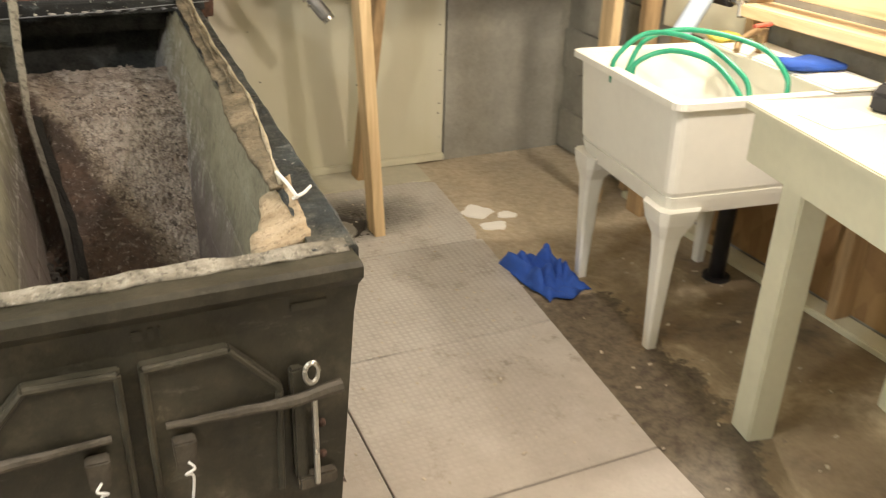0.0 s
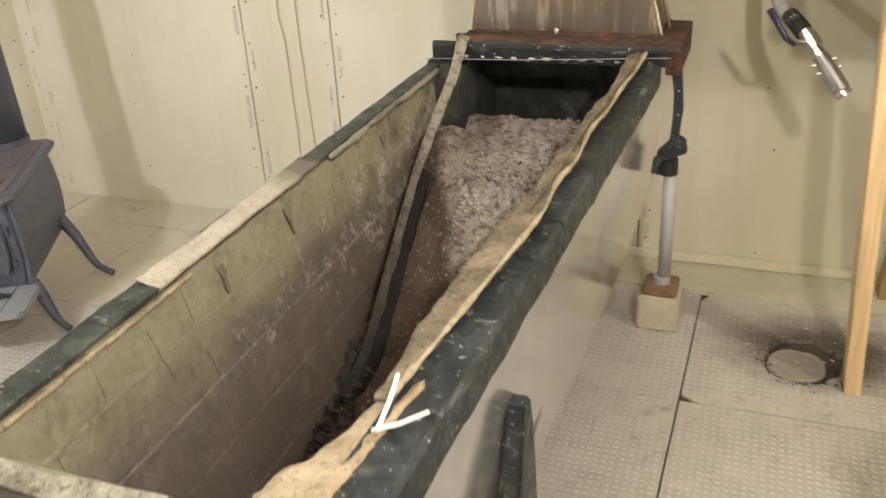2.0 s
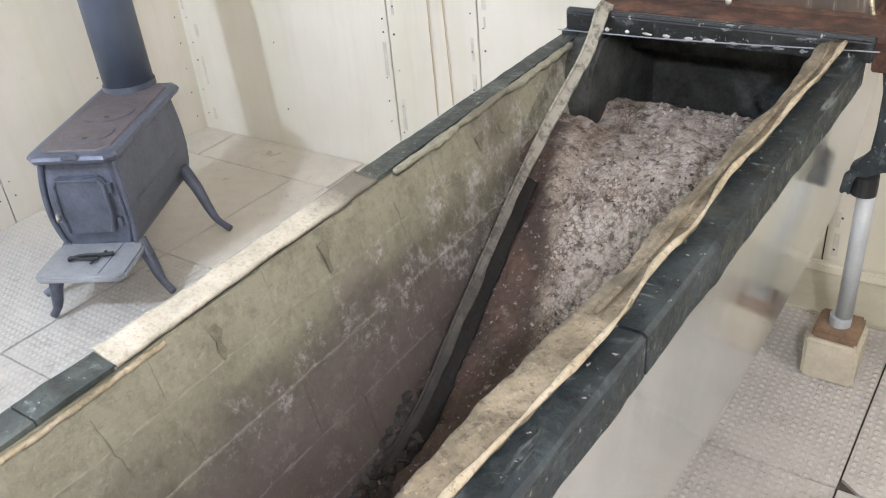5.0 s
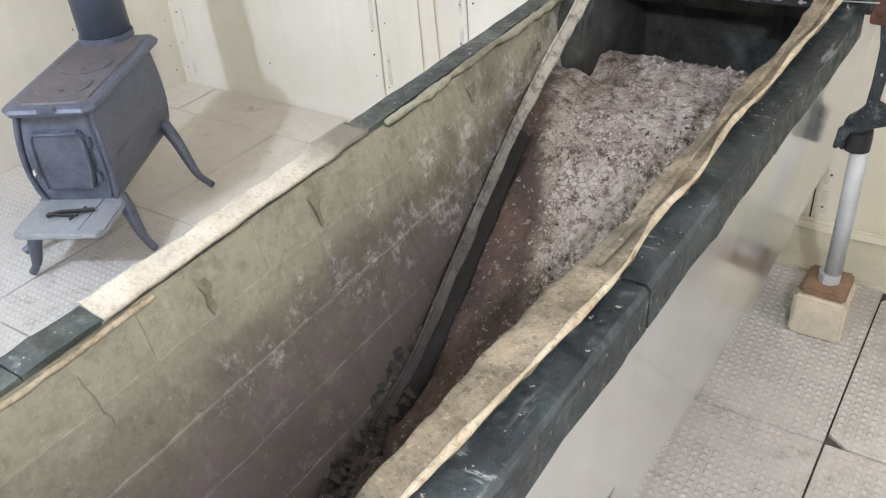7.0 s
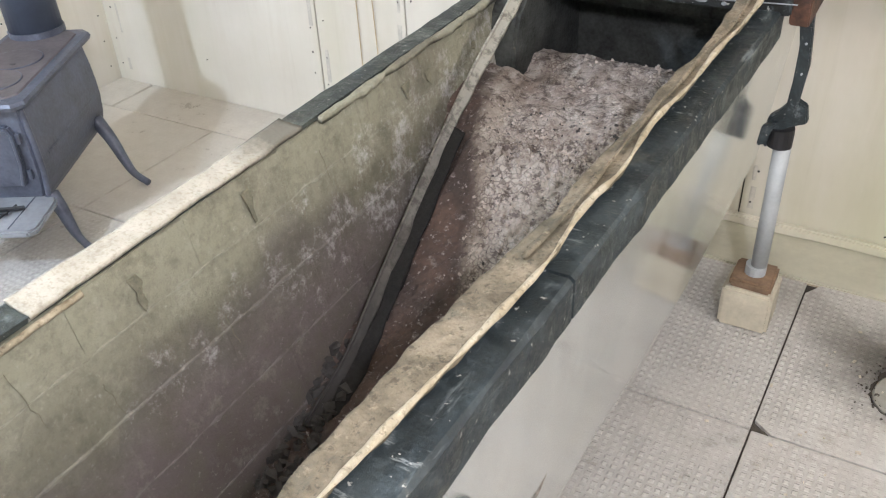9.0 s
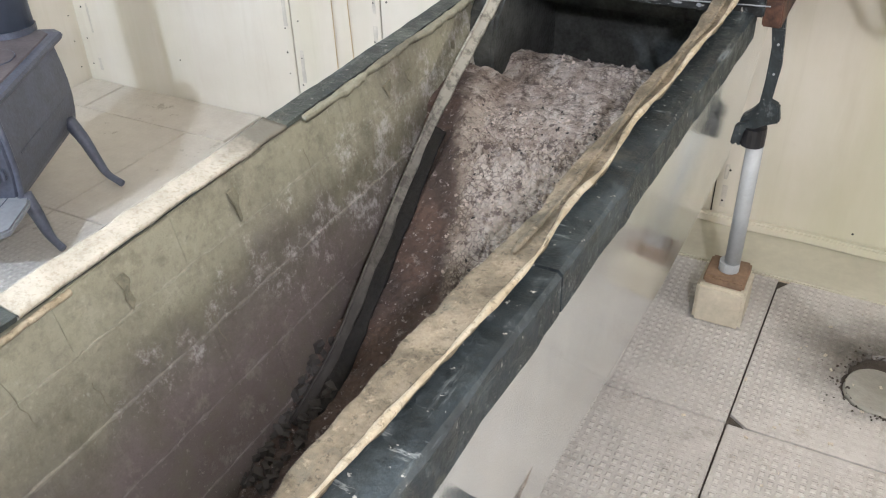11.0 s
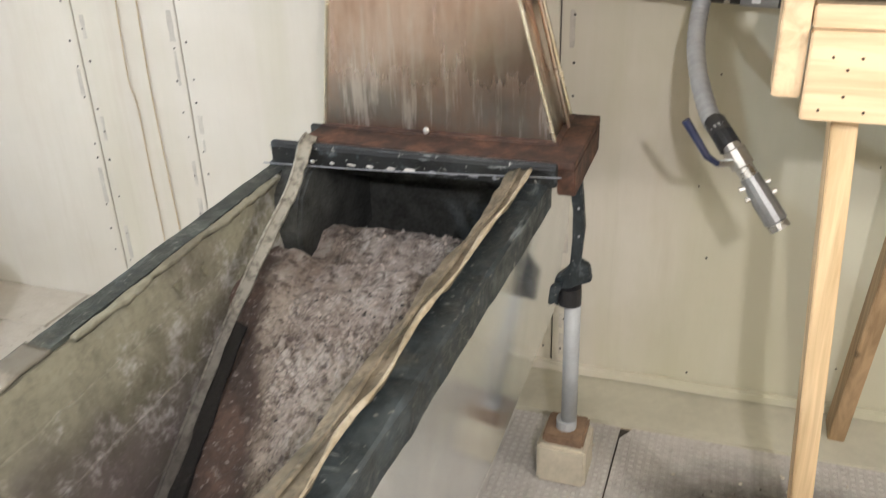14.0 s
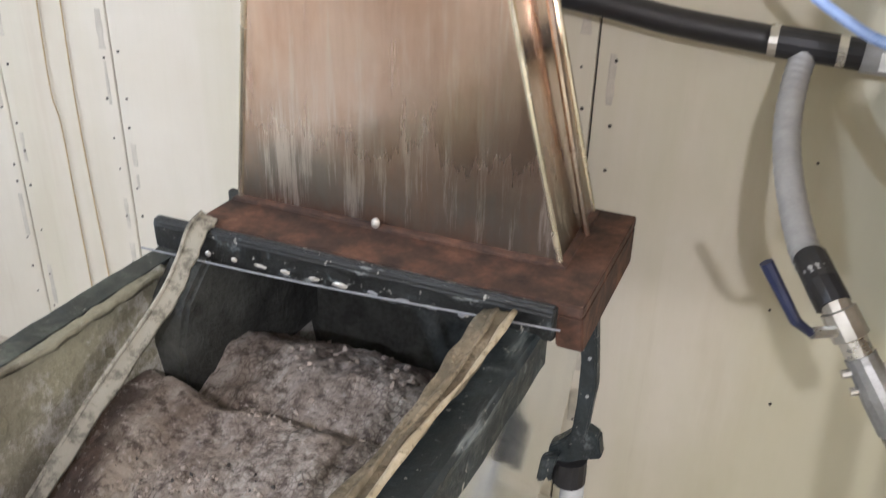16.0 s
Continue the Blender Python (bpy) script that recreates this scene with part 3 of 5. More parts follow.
smears = bmesh.new()
for x in (-1.148, -0.756, 0.45, XL + 0.02):
    z = 0.05
    while z < 2.3:
        w, l = rng.uniform(0.006, 0.016), rng.uniform(0.03, 0.16)
        c = x + rng.choice((-0.026, 0.028, 0.032)) + (0.03 if x == XL + 0.02 else 0)
        add_loft(smears, [[(c + w * (0.7 + 0.4 * noise.noise(Vector((x, q * 30, 0)))) * s, YB - d, q) for s, d in ((-1, 0.0), (-0.6, 0.0012), (0.6, 0.0012), (1, 0.0))] for q in np.linspace(z, z + l, 5)], False, False)
        z += l + rng.uniform(0.01, 0.12)
tagged(part("filler_smears", smears, M_CAULK, wall_n), kind="stuff")

# right wall: block work, strand board and studs
wall_e = single("wall_east", box(XR, XR + 0.15, YF, YB + 0.012, -0.3, ZC, 0), M_CINDER, "side wall of grey blocks with strand board and studs", "wall", kind="structure")
part("panel", box(XR - 0.012, XR - 0.001, 0.2, 3.12, 0.02, 0.74, 0.001), M_OSB, wall_e, "brown strand board")
for y in (3.22, 2.62, 2.01, 1.40, 0.79):
    part("stud", box(XR - 0.09, XR - 0.013, y - 0.02, y + 0.02, 0.014, ZC - 0.01, 0.003), M_OLDWOOD, wall_e, "bare wooden stud")
for i in range(6):
    part("board", box(XR - 0.014, XR - 0.001, 2.66, 3.18, 0.752 + i * 0.17, 0.918 + i * 0.17, 0.003), M_WALL, wall_e, "white painted siding board")
for i in range(11):
    for j in range(2):
        y0 = 3.26 + j * 0.33 - 0.16 * (i % 2)
        part("block", box(XR - 0.02, XR - 0.001, max(3.245, y0 + 0.004), min(YB - 0.012, y0 + 0.326), i * 0.2 + 0.004, i * 0.2 + 0.196, 0.004), M_CINDER, wall_e)
part("ledge", box(XR - 0.16, XR - 0.015, 0.2, 2.60, 0.905, 0.945, 0.004), M_PINE_Y, wall_e, "pale pine ledge")
part("ledge_board", box(XR - 0.115, XR - 0.091, 0.2, 2.60, 0.99, 1.08, 0.003), M_PINE_Y, wall_e, "orange pine board above the ledge")
single("wall_south", box(XL - 0.15, XR + 0.15, YF - 0.15, YF, -0.3, ZC, 0), M_WALL, "plain painted wall", "wall", kind="structure")
single("ceiling", box(XL - 0.15, XR + 0.15, YF - 0.15, YB + 0.15, ZC, ZC + 0.1, 0), M_CEIL, "plain pale ceiling", "ceiling", kind="structure")


def strip(outline, z0, z1, wobble):
    bm = prism(outline, "z", z0, z1, 0.005)
    bmesh.ops.subdivide_edges(bm, edges=[e for e in bm.edges if e.calc_length() > 0.5], cuts=30)
    return rough_up(bm, wobble, 6)


single("trim", strip([(0.15, 3.67), (1.60, 3.67), (1.62, YB), (0.15, YB)], -0.1, -0.004, 0.005), M_FOOT, "pale concrete footing strip along the back wall", "footing", kind="structure")
single("baseboard", strip([(0.30, 3.885), (1.76, 3.885), (1.76, YB - 0.001), (0.30, YB - 0.001)], -0.004, 0.03, 0.003), M_WALL, "low white painted strip at the foot of the wall", "baseboard", kind="structure")
single("trim", box(XR - 0.10, XR - 0.013, YF, 3.2, FLOOR, 0.014, 0.005), M_TABLE, "pale sill board at the foot of the wall", "sill", kind="structure")

# lamps out of sight that light the place
for at in (MAIN_LAMP, LEFT_LAMP, SINK_LAMP):
    lamp = thing("pendant_lamp", "bare bulb hanging on a cord from the ceiling", "lamp", "bare bulbs", at=(at[0], at[1], ZC))
    part("cord", tube([(at[0], at[1], ZC), (at[0], at[1], at[2] + 0.16)], 0.004, 6, False), M_RUBBER, lamp)
    part("socket", tube([(at[0], at[1], at[2] + 0.17), (at[0], at[1], at[2] + 0.085)], 0.02, 12, False), M_RUBBER, lamp)

# ---- evaporator arch ----
YA, YE = 1.46, 3.62


def rim_z(side, y):
    return 0.862 + 0.022 * (y - 1.5) if side > 0 else 0.835 + 0.018 * (y - 1.5)


def rim_out(side, y):
    return 0.488 + 0.042 * (y - 1.5) if side > 0 else -0.150 + 0.012 * (y - 1.5)


def rim_in(side, y):
    return 0.412 + 0.040 * (y - 1.5) if side > 0 else -0.088 + 0.004 * (y - 1.5)


def lining_x(side, y, z):
    """The inner face of the brick lining, which leans inwards on its way down."""
    return rim_in(side, y) - side * (0.004 + (rim_z(side, y) - z) * 0.2)


arch = thing("evaporator_arch", "long open wood-fired evaporator firebox of black steel with brick lining", "firebox", at=(0.2, 2.3, 0.0))
YS = list(np.linspace(YA, 3.6, 44))


def bottom_z(y):
    return lerp([(1.46, 0.26), (3.1, 0.28), (3.62, 0.40)], y)


for side, label in ((1, "shiny galvanised sheet side"), (-1, "shiny galvanised sheet side")):
    rings = []
    for y in YS:
        x = rim_out(side, y) - side * 0.010
        zt, zb = rim_z(side, y) - 0.02, bottom_z(y)
        xb = x - side * 0.10 * (zt - zb)
        rings.append([(x, y, zt), (xb, y, zb), (xb - side * 0.006, y, zb), (x - side * 0.006, y, zt)])
    part("side_panel", add_loft(bmesh.new(), rings), M_GALV, arch, label)
part("bottom", add_loft(bmesh.new(), [[(rim_out(-1, y) + 0.07, y, bottom_z(y) + 0.01), (rim_out(1, y) - 0.075, y, bottom_z(y) + 0.01), (rim_out(1, y) - 0.075, y, bottom_z(y) + 0.03), (rim_out(-1, y) + 0.07, y, bottom_z(y) + 0.03)] for y in YS]), M_BLACK, arch)


def rail(side, y0, y1):
    """Angle iron: a flat top and a turned-down face, dented along its length."""
    rings = []
    for y in np.linspace(y0, y1, int((y1 - y0) * 45)):
        z, o, i = rim_z(side, y), rim_out(side, y), rim_in(side, y)
        d = 0.004 * noise.noise(Vector((side * 3.0, y * 9, 0))) + 0.002 * noise.noise(Vector((side * 7.0, y * 31, 0)))
        s = side
        rings.append([(i, y, z + d * 0.5), (o - s * 0.006, y, z + d), (o + d, y, z - 0.006), (o + d, y, z - 0.066), (o - s * 0.006, y, z - 0.068), (o - s * 0.008, y, z - 0.010), (i, y, z - 0.008)])
    return add_loft(bmesh.new(), rings)


part("rail", rail(1, YA, 2.258), M_BLACK, arch, "chipped black angle-iron rim")
part("rail", rail(1, 2.264, 3.29), M_BLACK, arch, "chipped black angle-iron rim")
part("lip", rough_up(tube([(rim_in(-1, y) + 0.007, y, rim_z(-1, y) - 0.014) for y in np.linspace(1.51, 2.0, 30)], 0.005, 7), 0.002, 40), M_FELTPALE, arch, "pale mortar lip inside the rim", True)
part("rail", rail(-1, YA, 1.80), M_GREENRAIL, arch, "green-black angle-iron rim")
part("rail", rail(-1, 1.803, 3.30), M_GREENRAIL, arch, "green-black angle-iron rim")
# mortar bed behind the bricks
for side in (-1, 1):
    rings = []
    for y in YS:
        zt = rim_z(side, y) - 0.012
        rings.append([(lining_x(side, y, zt) + side * 0.0029, y, zt), (lining_x(side, y, 0.31) + side * 0.0029, y, 0.31), (lining_x(side, y, 0.31) + side * 0.02, y, 0.31), (rim_out(side, y) - side * 0.03, y, zt)])
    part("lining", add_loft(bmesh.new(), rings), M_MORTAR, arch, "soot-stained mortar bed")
part("inner_front", box(-0.13, 0.43, 1.462, 1.50, 0.2, 0.85, 0.004), M_MORTAR, arch, "pale refractory inner face of the front")

ASH = [(1.5, 0.35), (2.05, 0.365), (2.25, 0.41), (2.57, 0.535), (2.73, 0.625), (2.87, 0.685), (3.05, 0.705), (3.15, 0.704), (3.20, 0.674), (3.235, 0.690), (3.30, 0.706), (3.36, 0.696), (3.44, 0.65), (3.62, 0.52)]


def ash_height(x, y):
    p = Vector((x, y, 0))
    h = lerp(ASH, y + 0.03 * noise.noise(p * 8)) - 0.035 * max(0.0, 0.20 - x) / 0.2 * max(0.0, min(1.0, (2.85 - y) / 0.3)) - 0.01 * max(0.0, x - 0.3) / 0.2
    wob = 0.02 * noise.noise(p * 22)
    h -= 0.018 * max(0.0, min(1.0, (0.092 + wob - x) / 0.03)) * max(0.0, min(1.0, (y - 3.16) / 0.03)) * max(0.0, min(1.0, (3.30 - y) / 0.04))
    h -= 0.07 * max(0.0, min(1.0, (0.055 - x) / 0.05)) * max(0.0, min(1.0, (2.95 - y) / 0.1)) * max(0.0, min(1.0, (y - 2.45) / 0.15))
    h += 0.022 * max(0.0, min(1.0, (0.09 - x) / 0.08)) * max(0.0, min(1.0, (y - 2.9) / 0.1)) * max(0.0, min(1.0, (3.20 - y) / 0.03))
    rugged = max(0.5, min(1.0, (3.1 - y) / 0.2))
    clods = max(0.0, min(1.0, (y - 2.3) / 0.2)) * max(0.0, min(1.0, (3.0 - y) / 0.12)) * max(0.0, min(1.0, (x - 1.10 + 0.366 * y) / 0.05))
    if clods > 0:
        near, second = noise.voronoi(p * 42 + Vector(noise.noise_vector(p * 60)) * 0.3)[0][:2]
        h += clods * (0.020 * min(1.0, 2.2 * (second - near)) * (0.5 + noise.noise(p * 17)) - 0.005)
    if y > 2.95:
        h += 0.008 * noise.noise(Vector((x * 30, y * 9 + x * 12, 4)))
    return h + 0.010 * noise.noise(p * 9) + rugged * (0.009 * noise.noise(p * 24) + 0.007 * noise.noise(p * 60) + 0.005 * abs(noise.noise(p * 110)))


bm = bmesh.new()
grid = [[bm.verts.new((x, y, ash_height(x, y))) for x in np.linspace(-0.07, 0.47, 130)] for y in np.linspace(1.505, 3.60, 470)]
for a, b in zip(grid, grid[1:]):
    for i in range(len(a) - 1):
        bm.faces.new((a[i], a[i + 1], b[i + 1], b[i]))
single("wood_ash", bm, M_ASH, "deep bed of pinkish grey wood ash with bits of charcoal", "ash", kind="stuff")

# lumps of ash, unburnt chips and charcoal on the bed
def lumps(count, area, size, seed, sink=0.3, clear=False):
    r, bm = random.Random(seed), bmesh.new()
    for _ in range(count):
        x, y = r.uniform(*area[:2]), r.uniform(*area[2:])
        if clear and x < 1.145 - 0.366 * y + r.gauss(0, 0.02):
            continue
        s = r.uniform(*size)
        m = pose(x, y, ash_height(x, y) + s * (0.5 - sink), r.uniform(0, 360), r.uniform(0, 360), r.uniform(0, 360)) @ Matrix.Diagonal((s, s * r.uniform(0.5, 1.0), s * r.uniform(0.3, 0.8), 1))
        made = bmesh.ops.create_cube(bm, size=1.0, matrix=m)["verts"]
        for v in made:
            v.co += Vector((r.uniform(-1, 1), r.uniform(-1, 1), r.uniform(-1, 1))) * s * 0.22
    return bm


single("ash_lumps", lumps(2600, (0.05, 0.46, 2.2, 3.02), (0.002, 0.0075), 1, 0.4, True), M_ASHLUMP, "crumbs and flakes of pale ash", "ash", kind="stuff")
single("charcoal_bits", lumps(420, (0.03, 0.44, 2.05, 3.05), (0.002, 0.0065), 2, 0.4, True), M_CHAR, "small black charcoal crumbs in the ash", "charcoal", kind="stuff")
single("charcoal_heap", lumps(190, (-0.02, 0.075, 2.12, 2.42), (0.008, 0.022), 3, 0.2), M_CHAR, "heap of black charcoal pieces by the brick lining", "charcoal", kind="stuff")
single("ash_lumps", lumps(70, (0.10, 0.40, 3.15, 3.5), (0.003, 0.010), 5, 0.4), M_ASHLUMP, "crumbs of pale ash near the flue", "ash", kind="stuff")

# flue end
part("back_plate", box(-0.08, 0.50, 3.60, 3.62, 0.45, 0.925, 0.003), M_SOOT, arch)
part("flue_shoulder", rough_up(prism([(3.19, 0.60), (3.60, 0.60), (3.60, 0.88), (3.27, 0.88), (3.21, 0.83), (3.19, 0.76)], "x", -0.075, 0.0, 0.008), 0.004, 14), M_SOOT, arch, "sooty black casting beside the flue")
part("flue_plate", box(-0.08, 0.50, 3.44, 3.455, 0.80, 0.925, 0.003), M_SOOT, arch, "sooty black steel baffle")
part("flue_cheek", box(rim_in(1, 3.4) - 0.012, rim_in(1, 3.4) + 0.03, 3.28, 3.60, 0.55, 0.90, 0.004), M_SOOT, arch)
bar = part("cross_bar", rough_up(prism([(3.258, 0.892), (3.276, 0.890), (3.276, 0.943), (3.262, 0.945), (3.256, 0.935)], "x", -0.09, 0.578, 0.003), 0.001, 20), M_BAR, arch, "black angle-iron bar with bright weld beads")
for i in range(11):
    x = 0.02 + i * 0.047 + rng.uniform(-0.006, 0.006)
    bm = bmesh.new()
    bmesh.ops.create_icosphere(bm, subdivisions=1, radius=1.0, matrix=pose(x, 3.257, 0.903, 0, rng.uniform(-10, 10), 0) @ Matrix.Diagonal((rng.uniform(0.006, 0.016), 0.003, rng.uniform(0.003, 0.006), 1)))
    part("weld", bm, M_WELD if i < 6 else M_HEARTH, bar, "bright weld bead")
plate = part("base_plate", rough_up(box(-0.022, 0.612, 3.277, 3.61, 0.928, 0.945, 0.002), 0.001, 20), M_RUST, arch, "rusty steel plate under the stack")
part("side_cheek", prism([(3.30, 0.86), (3.61, 0.86), (3.61, 0.928), (3.277, 0.928)], "x", 0.572, 0.612, 0.003), M_RUST, arch, "rusty steel cheek")
part("side_cheek", prism([(3.30, 0.80), (3.61, 0.80), (3.61, 0.875), (3.30, 0.875)], "x", -0.125, -0.08, 0.003), M_BLACK, arch)
part("wire", tube([(-0.10, 3.236, 0.898), (0.2, 3.237, 0.905), (0.59, 3.246, 0.922)], 0.0016, 6), M_HEARTH, arch, "thin pale wire across the mouth")

# front casting
front = part("front", add_loft(bmesh.new(), [
    [(x0, y, z), (x1, y, z), (x1, 1.462, z), (x0, 1.462, z)]
    for z, y, x0, x1 in ((0.06, 1.405, -0.10, 0.400), (0.40, 1.412, -0.125, 0.432), (0.62, 1.42, -0.145, 0.452), (0.76, 1.428, -0.158, 0.466), (0.81, 1.422, -0.162, 0.472), (0.828, 1.408, -0.166, 0.476), (0.848, 1.406, -0.166, 0.476), (0.856, 1.412, -0.164, 0.474))]), M_GREEN, arch, "dark green-grey cast iron front")


for s in (1, -1):
    def dx(x):
        return 0.116 + s * (x - 0.116)

    y = 1.408
    outline = [(dx(0.128), 0.45), (dx(0.128), 0.748), (dx(0.26), 0.752), (dx(0.338), 0.662), (dx(0.330), 0.45)]
    door = part("door", prism(outline if s > 0 else outline[::-1], "y", 1.404, 1.425, 0.003), M_GREEN, arch, "heavy cast-iron fire door")
    inner = [(dx(0.134), y - 0.004, 0.46), (dx(0.134), y - 0.004, 0.742), (dx(0.257), y - 0.004, 0.746), (dx(0.331), y - 0.004, 0.660), (dx(0.325), y - 0.004, 0.46)]
    for a, b in zip(inner, inner[1:]):
        part("rib", tube([a, b], 0.0065, 8, False), M_GREEN, door)
    part("hinge_strap", rough_up(tube([(dx(0.155), 1.398, 0.640), (dx(0.27), 1.392, 0.640), (dx(0.345), 1.388, 0.640), (dx(0.43), 1.392, 0.648)], lambda u: 0.006 + 0.006 * u, 8), 0.002, 30), M_IRON, door, "worn iron strap hinge")
    part("handle", prism([(dx(0.178) - 0.016, 0.628 - 0.06), (dx(0.178) + 0.012, 0.628 - 0.06), (dx(0.178) + 0.017, 0.628 - 0.01), (dx(0.178) - 0.019, 0.628 - 0.01)], "y", 1.375, 1.402, 0.003), M_IRON, door, "worn iron lug")
    part("string", tube([(dx(0.178), 1.372, 0.585), (dx(0.186), 1.366, 0.575), (dx(0.172), 1.365, 0.568), (dx(0.183), 1.368, 0.558), (dx(0.176), 1.370, 0.50)], 0.0022, 6), M_WHITE, door, "knotted white string")
hinge = part("hinge_pin", tube([(0.385, 1.395, 0.645), (0.384, 1.393, 0.46)], 0.0055, 8, False), M_STEEL, arch, "thin steel pin")
part("eye", tube([(0.382 + 0.011 * math.cos(a), 1.394, 0.682 + 0.019 * math.sin(a)) for a in np.linspace(0, 2 * math.pi, 12)], 0.0045, 6), M_STEEL, hinge)
part("hinge_lug", rough_up(box(0.352, 0.42, 1.392, 1.415, 0.45, 0.475, 0.004), 0.002, 30), M_IRON, arch)
part("hinge_lug", rough_up(box(0.348, 0.372, 1.398, 1.42, 0.47, 0.69, 0.004), 0.002, 30), M_GREEN, arch)
for a, b, w in ((0.125, 0.142, 0.01), (0.148, 0.158, 0.012), (0.163, 0.169, 0.012), (0.36, 0.42, 0.008)):
    part("raised_bar", box(a, b, 1.421, 1.428, 0.79 - w, 0.79 + w, 0.002), M_GREEN, arch)
for x, z in ((0.40, 0.565), (0.365, 0.555), (0.40, 0.50)):
    bm = bmesh.new()
    bmesh.ops.create_icosphere(bm, subdivisions=2, radius=0.008, matrix=pose(x, 1.414, z))
    part("rivet", bm, M_RUST, arch, "rusty rivet")

# cast side leg
part("side_leg", prism([(2.03, 0.64), (2.075, 0.64), (2.10, 0.55), (2.17, 0.0), (1.93, 0.0), (2.005, 0.50)], "x", 0.474, 0.510, 0.006), M_BLACK, arch, "black cast-iron leg")
part("side_leg", prism([(2.03, 0.64), (2.075, 0.64), (2.10, 0.55), (2.17, 0.0), (1.93, 0.0), (2.005, 0.50)], "x", -0.185, -0.145, 0.006), M_BLACK, arch, "black cast-iron leg")

# ---- felt strips ----
def ribbon(rows, thick, seed, cuts=9, ruffle=0.005):
    """A ragged strip: rows of its two long edges, (left, right)."""
    left, right = glide([r[0] for r in rows], 14), glide([r[1] for r in rows], 14)
    rings = []
    for i, (a, b) in enumerate(zip(left, right)):
        n = noise.noise_vector(Vector((i * 0.19, seed, 0))) * ruffle
        m = noise.noise_vector(Vector((i * 0.22, seed + 9, 0))) * ruffle
        top = [a.lerp(b, k / cuts) + n * (1 - k / cuts) + m * (k / cuts) + Vector((0, 0, 0.7 * ruffle * noise.noise(Vector((i * 0.24, k * 0.7, seed))))) for k in range(cuts + 1)]
        rings.append(top + [p - Vector((0, 0, thick)) for p in reversed(top)])
    return add_loft(bmesh.new(), rings)


def on_rim(side, y, u, lift=0.010):
    """A place on the rim, u metres outwards from its inner edge."""
    return (rim_in(side, y) + side * u, y, rim_z(side, y) + lift)


right_rows = [((rim_in(1, y) - a, y, rim_z(1, y) + la), (rim_in(1, y) + b, y + 0.005, rim_z(1, y) + lb)) for y, a, la, b, lb in (
    (1.70, 0.014, 0.008, 0.006, 0.012), (1.78, 0.018, 0.010, 0.012, 0.012), (1.88, 0.024, 0.012, 0.020, 0.014), (2.0, 0.023, 0.012, 0.030, 0.018), (2.12, 0.024, 0.010, 0.038, 0.018), (2.25, 0.014, 0.011, 0.044, 0.018), (2.38, 0.004, 0.012, 0.036, 0.022),
    (2.5, 0.008, 0.014, 0.042, 0.02), (2.65, 0.0, 0.014, 0.032, 0.024), (2.8, 0.004, 0.016, 0.040, 0.024), (2.95, -0.004, 0.018, 0.038, 0.026), (3.1, -0.002, 0.022, 0.044, 0.028), (3.24, 0.0, 0.034, 0.044, 0.034))]
gasket = thing("felt_gasket", "long ragged stained felt gasket lying on the rim", "gasket", at=(0.45, 2.5, 0.87))
part("strip", ribbon(right_rows, 0.008, 1.0), M_FELT, gasket, "", True)
part("edge_roll", tube([(p[1][0], p[1][1], p[1][2] + 0.001) for p in right_rows], lambda u: 0.0040 + 0.0016 * math.sin(u * 40) + 0.0008 * math.sin(u * 131), 7), M_FELTPALE, gasket, "pale frayed edge of the felt", True)
folds = [((a[0] * 0.45 + b[0] * 0.55) + 0.004 * math.sin(a[1] * 19), a[1], max(a[2], b[2]) + 0.001) for a, b in right_rows if a[1] > 2.2]
part("fold", rough_up(tube(folds, lambda u: 0.0035 + 0.0015 * math.sin(u * 33), 7), 0.0015, 40), M_FELT, gasket, "raised fold along the felt", True)
part("loose_end", ribbon([((0.335, 1.505, 0.845), (0.425, 1.515, 0.868)), ((0.335, 1.56, 0.845), (0.43, 1.57, 0.868)), ((0.37, 1.64, 0.842), (0.440, 1.65, 0.872)), ((0.395, 1.75, 0.838), (0.452, 1.75, 0.876))], 0.016, 5.0), M_FELTTAN, gasket, "tan curled end of the felt", True)
patch = thing("felt_gasket", "short pale scrap of felt on the rim", "gasket", at=(-0.11, 2.2, 0.85))
part("strip", ribbon([(on_rim(-1, y, o), on_rim(-1, y, -i, 0.003)) for y, o, i in ((1.925, 0.046, 0.001), (2.05, 0.040, 0.003), (2.2, 0.037, 0.002), (2.35, 0.037, 0.005), (2.49, 0.042, 0.008))], 0.007, 11.0, 9, 0.003), M_PATCH, patch, "", True)
rail_felt = thing("mortar_edge", "thin crumbling olive mortar edge along the inner rim", "mortar", at=(-0.09, 2.9, 0.86))
part("strip", ribbon([(on_rim(-1, y, -0.005, 0.001), on_rim(-1, y, -0.014 - w, -0.002)) for y, w in ((2.54, 0.0), (2.62, 0.003), (2.7, 0.005), (2.76, -0.003), (2.85, 0.002), (2.93, -0.003), (3.0, 0.006), (3.08, 0.002), (3.15, 0.004), (3.25, 0.0))], 0.010, 17.0, 9, 0.003), M_PARGE, rail_felt, "", True)
front_felt = thing("felt_gasket", "scorched pale felt strip along the top of the front", "gasket", at=(0.15, 1.44, 0.86))
part("strip", ribbon([((x, 1.478 + e, 0.866), (x, 1.450 + f, 0.859)) for x, e, f in ((-0.16, 0, 0), (-0.05, 0.006, 0.004), (0.08, 0, -0.002), (0.2, 0.004, 0.003), (0.33, 0.0, -0.002), (0.42, 0.006, 0.0), (0.468, 0.003, 0.0))], 0.005, 23.0, 9, 0.004), M_ASHFELT, front_felt, "", True)
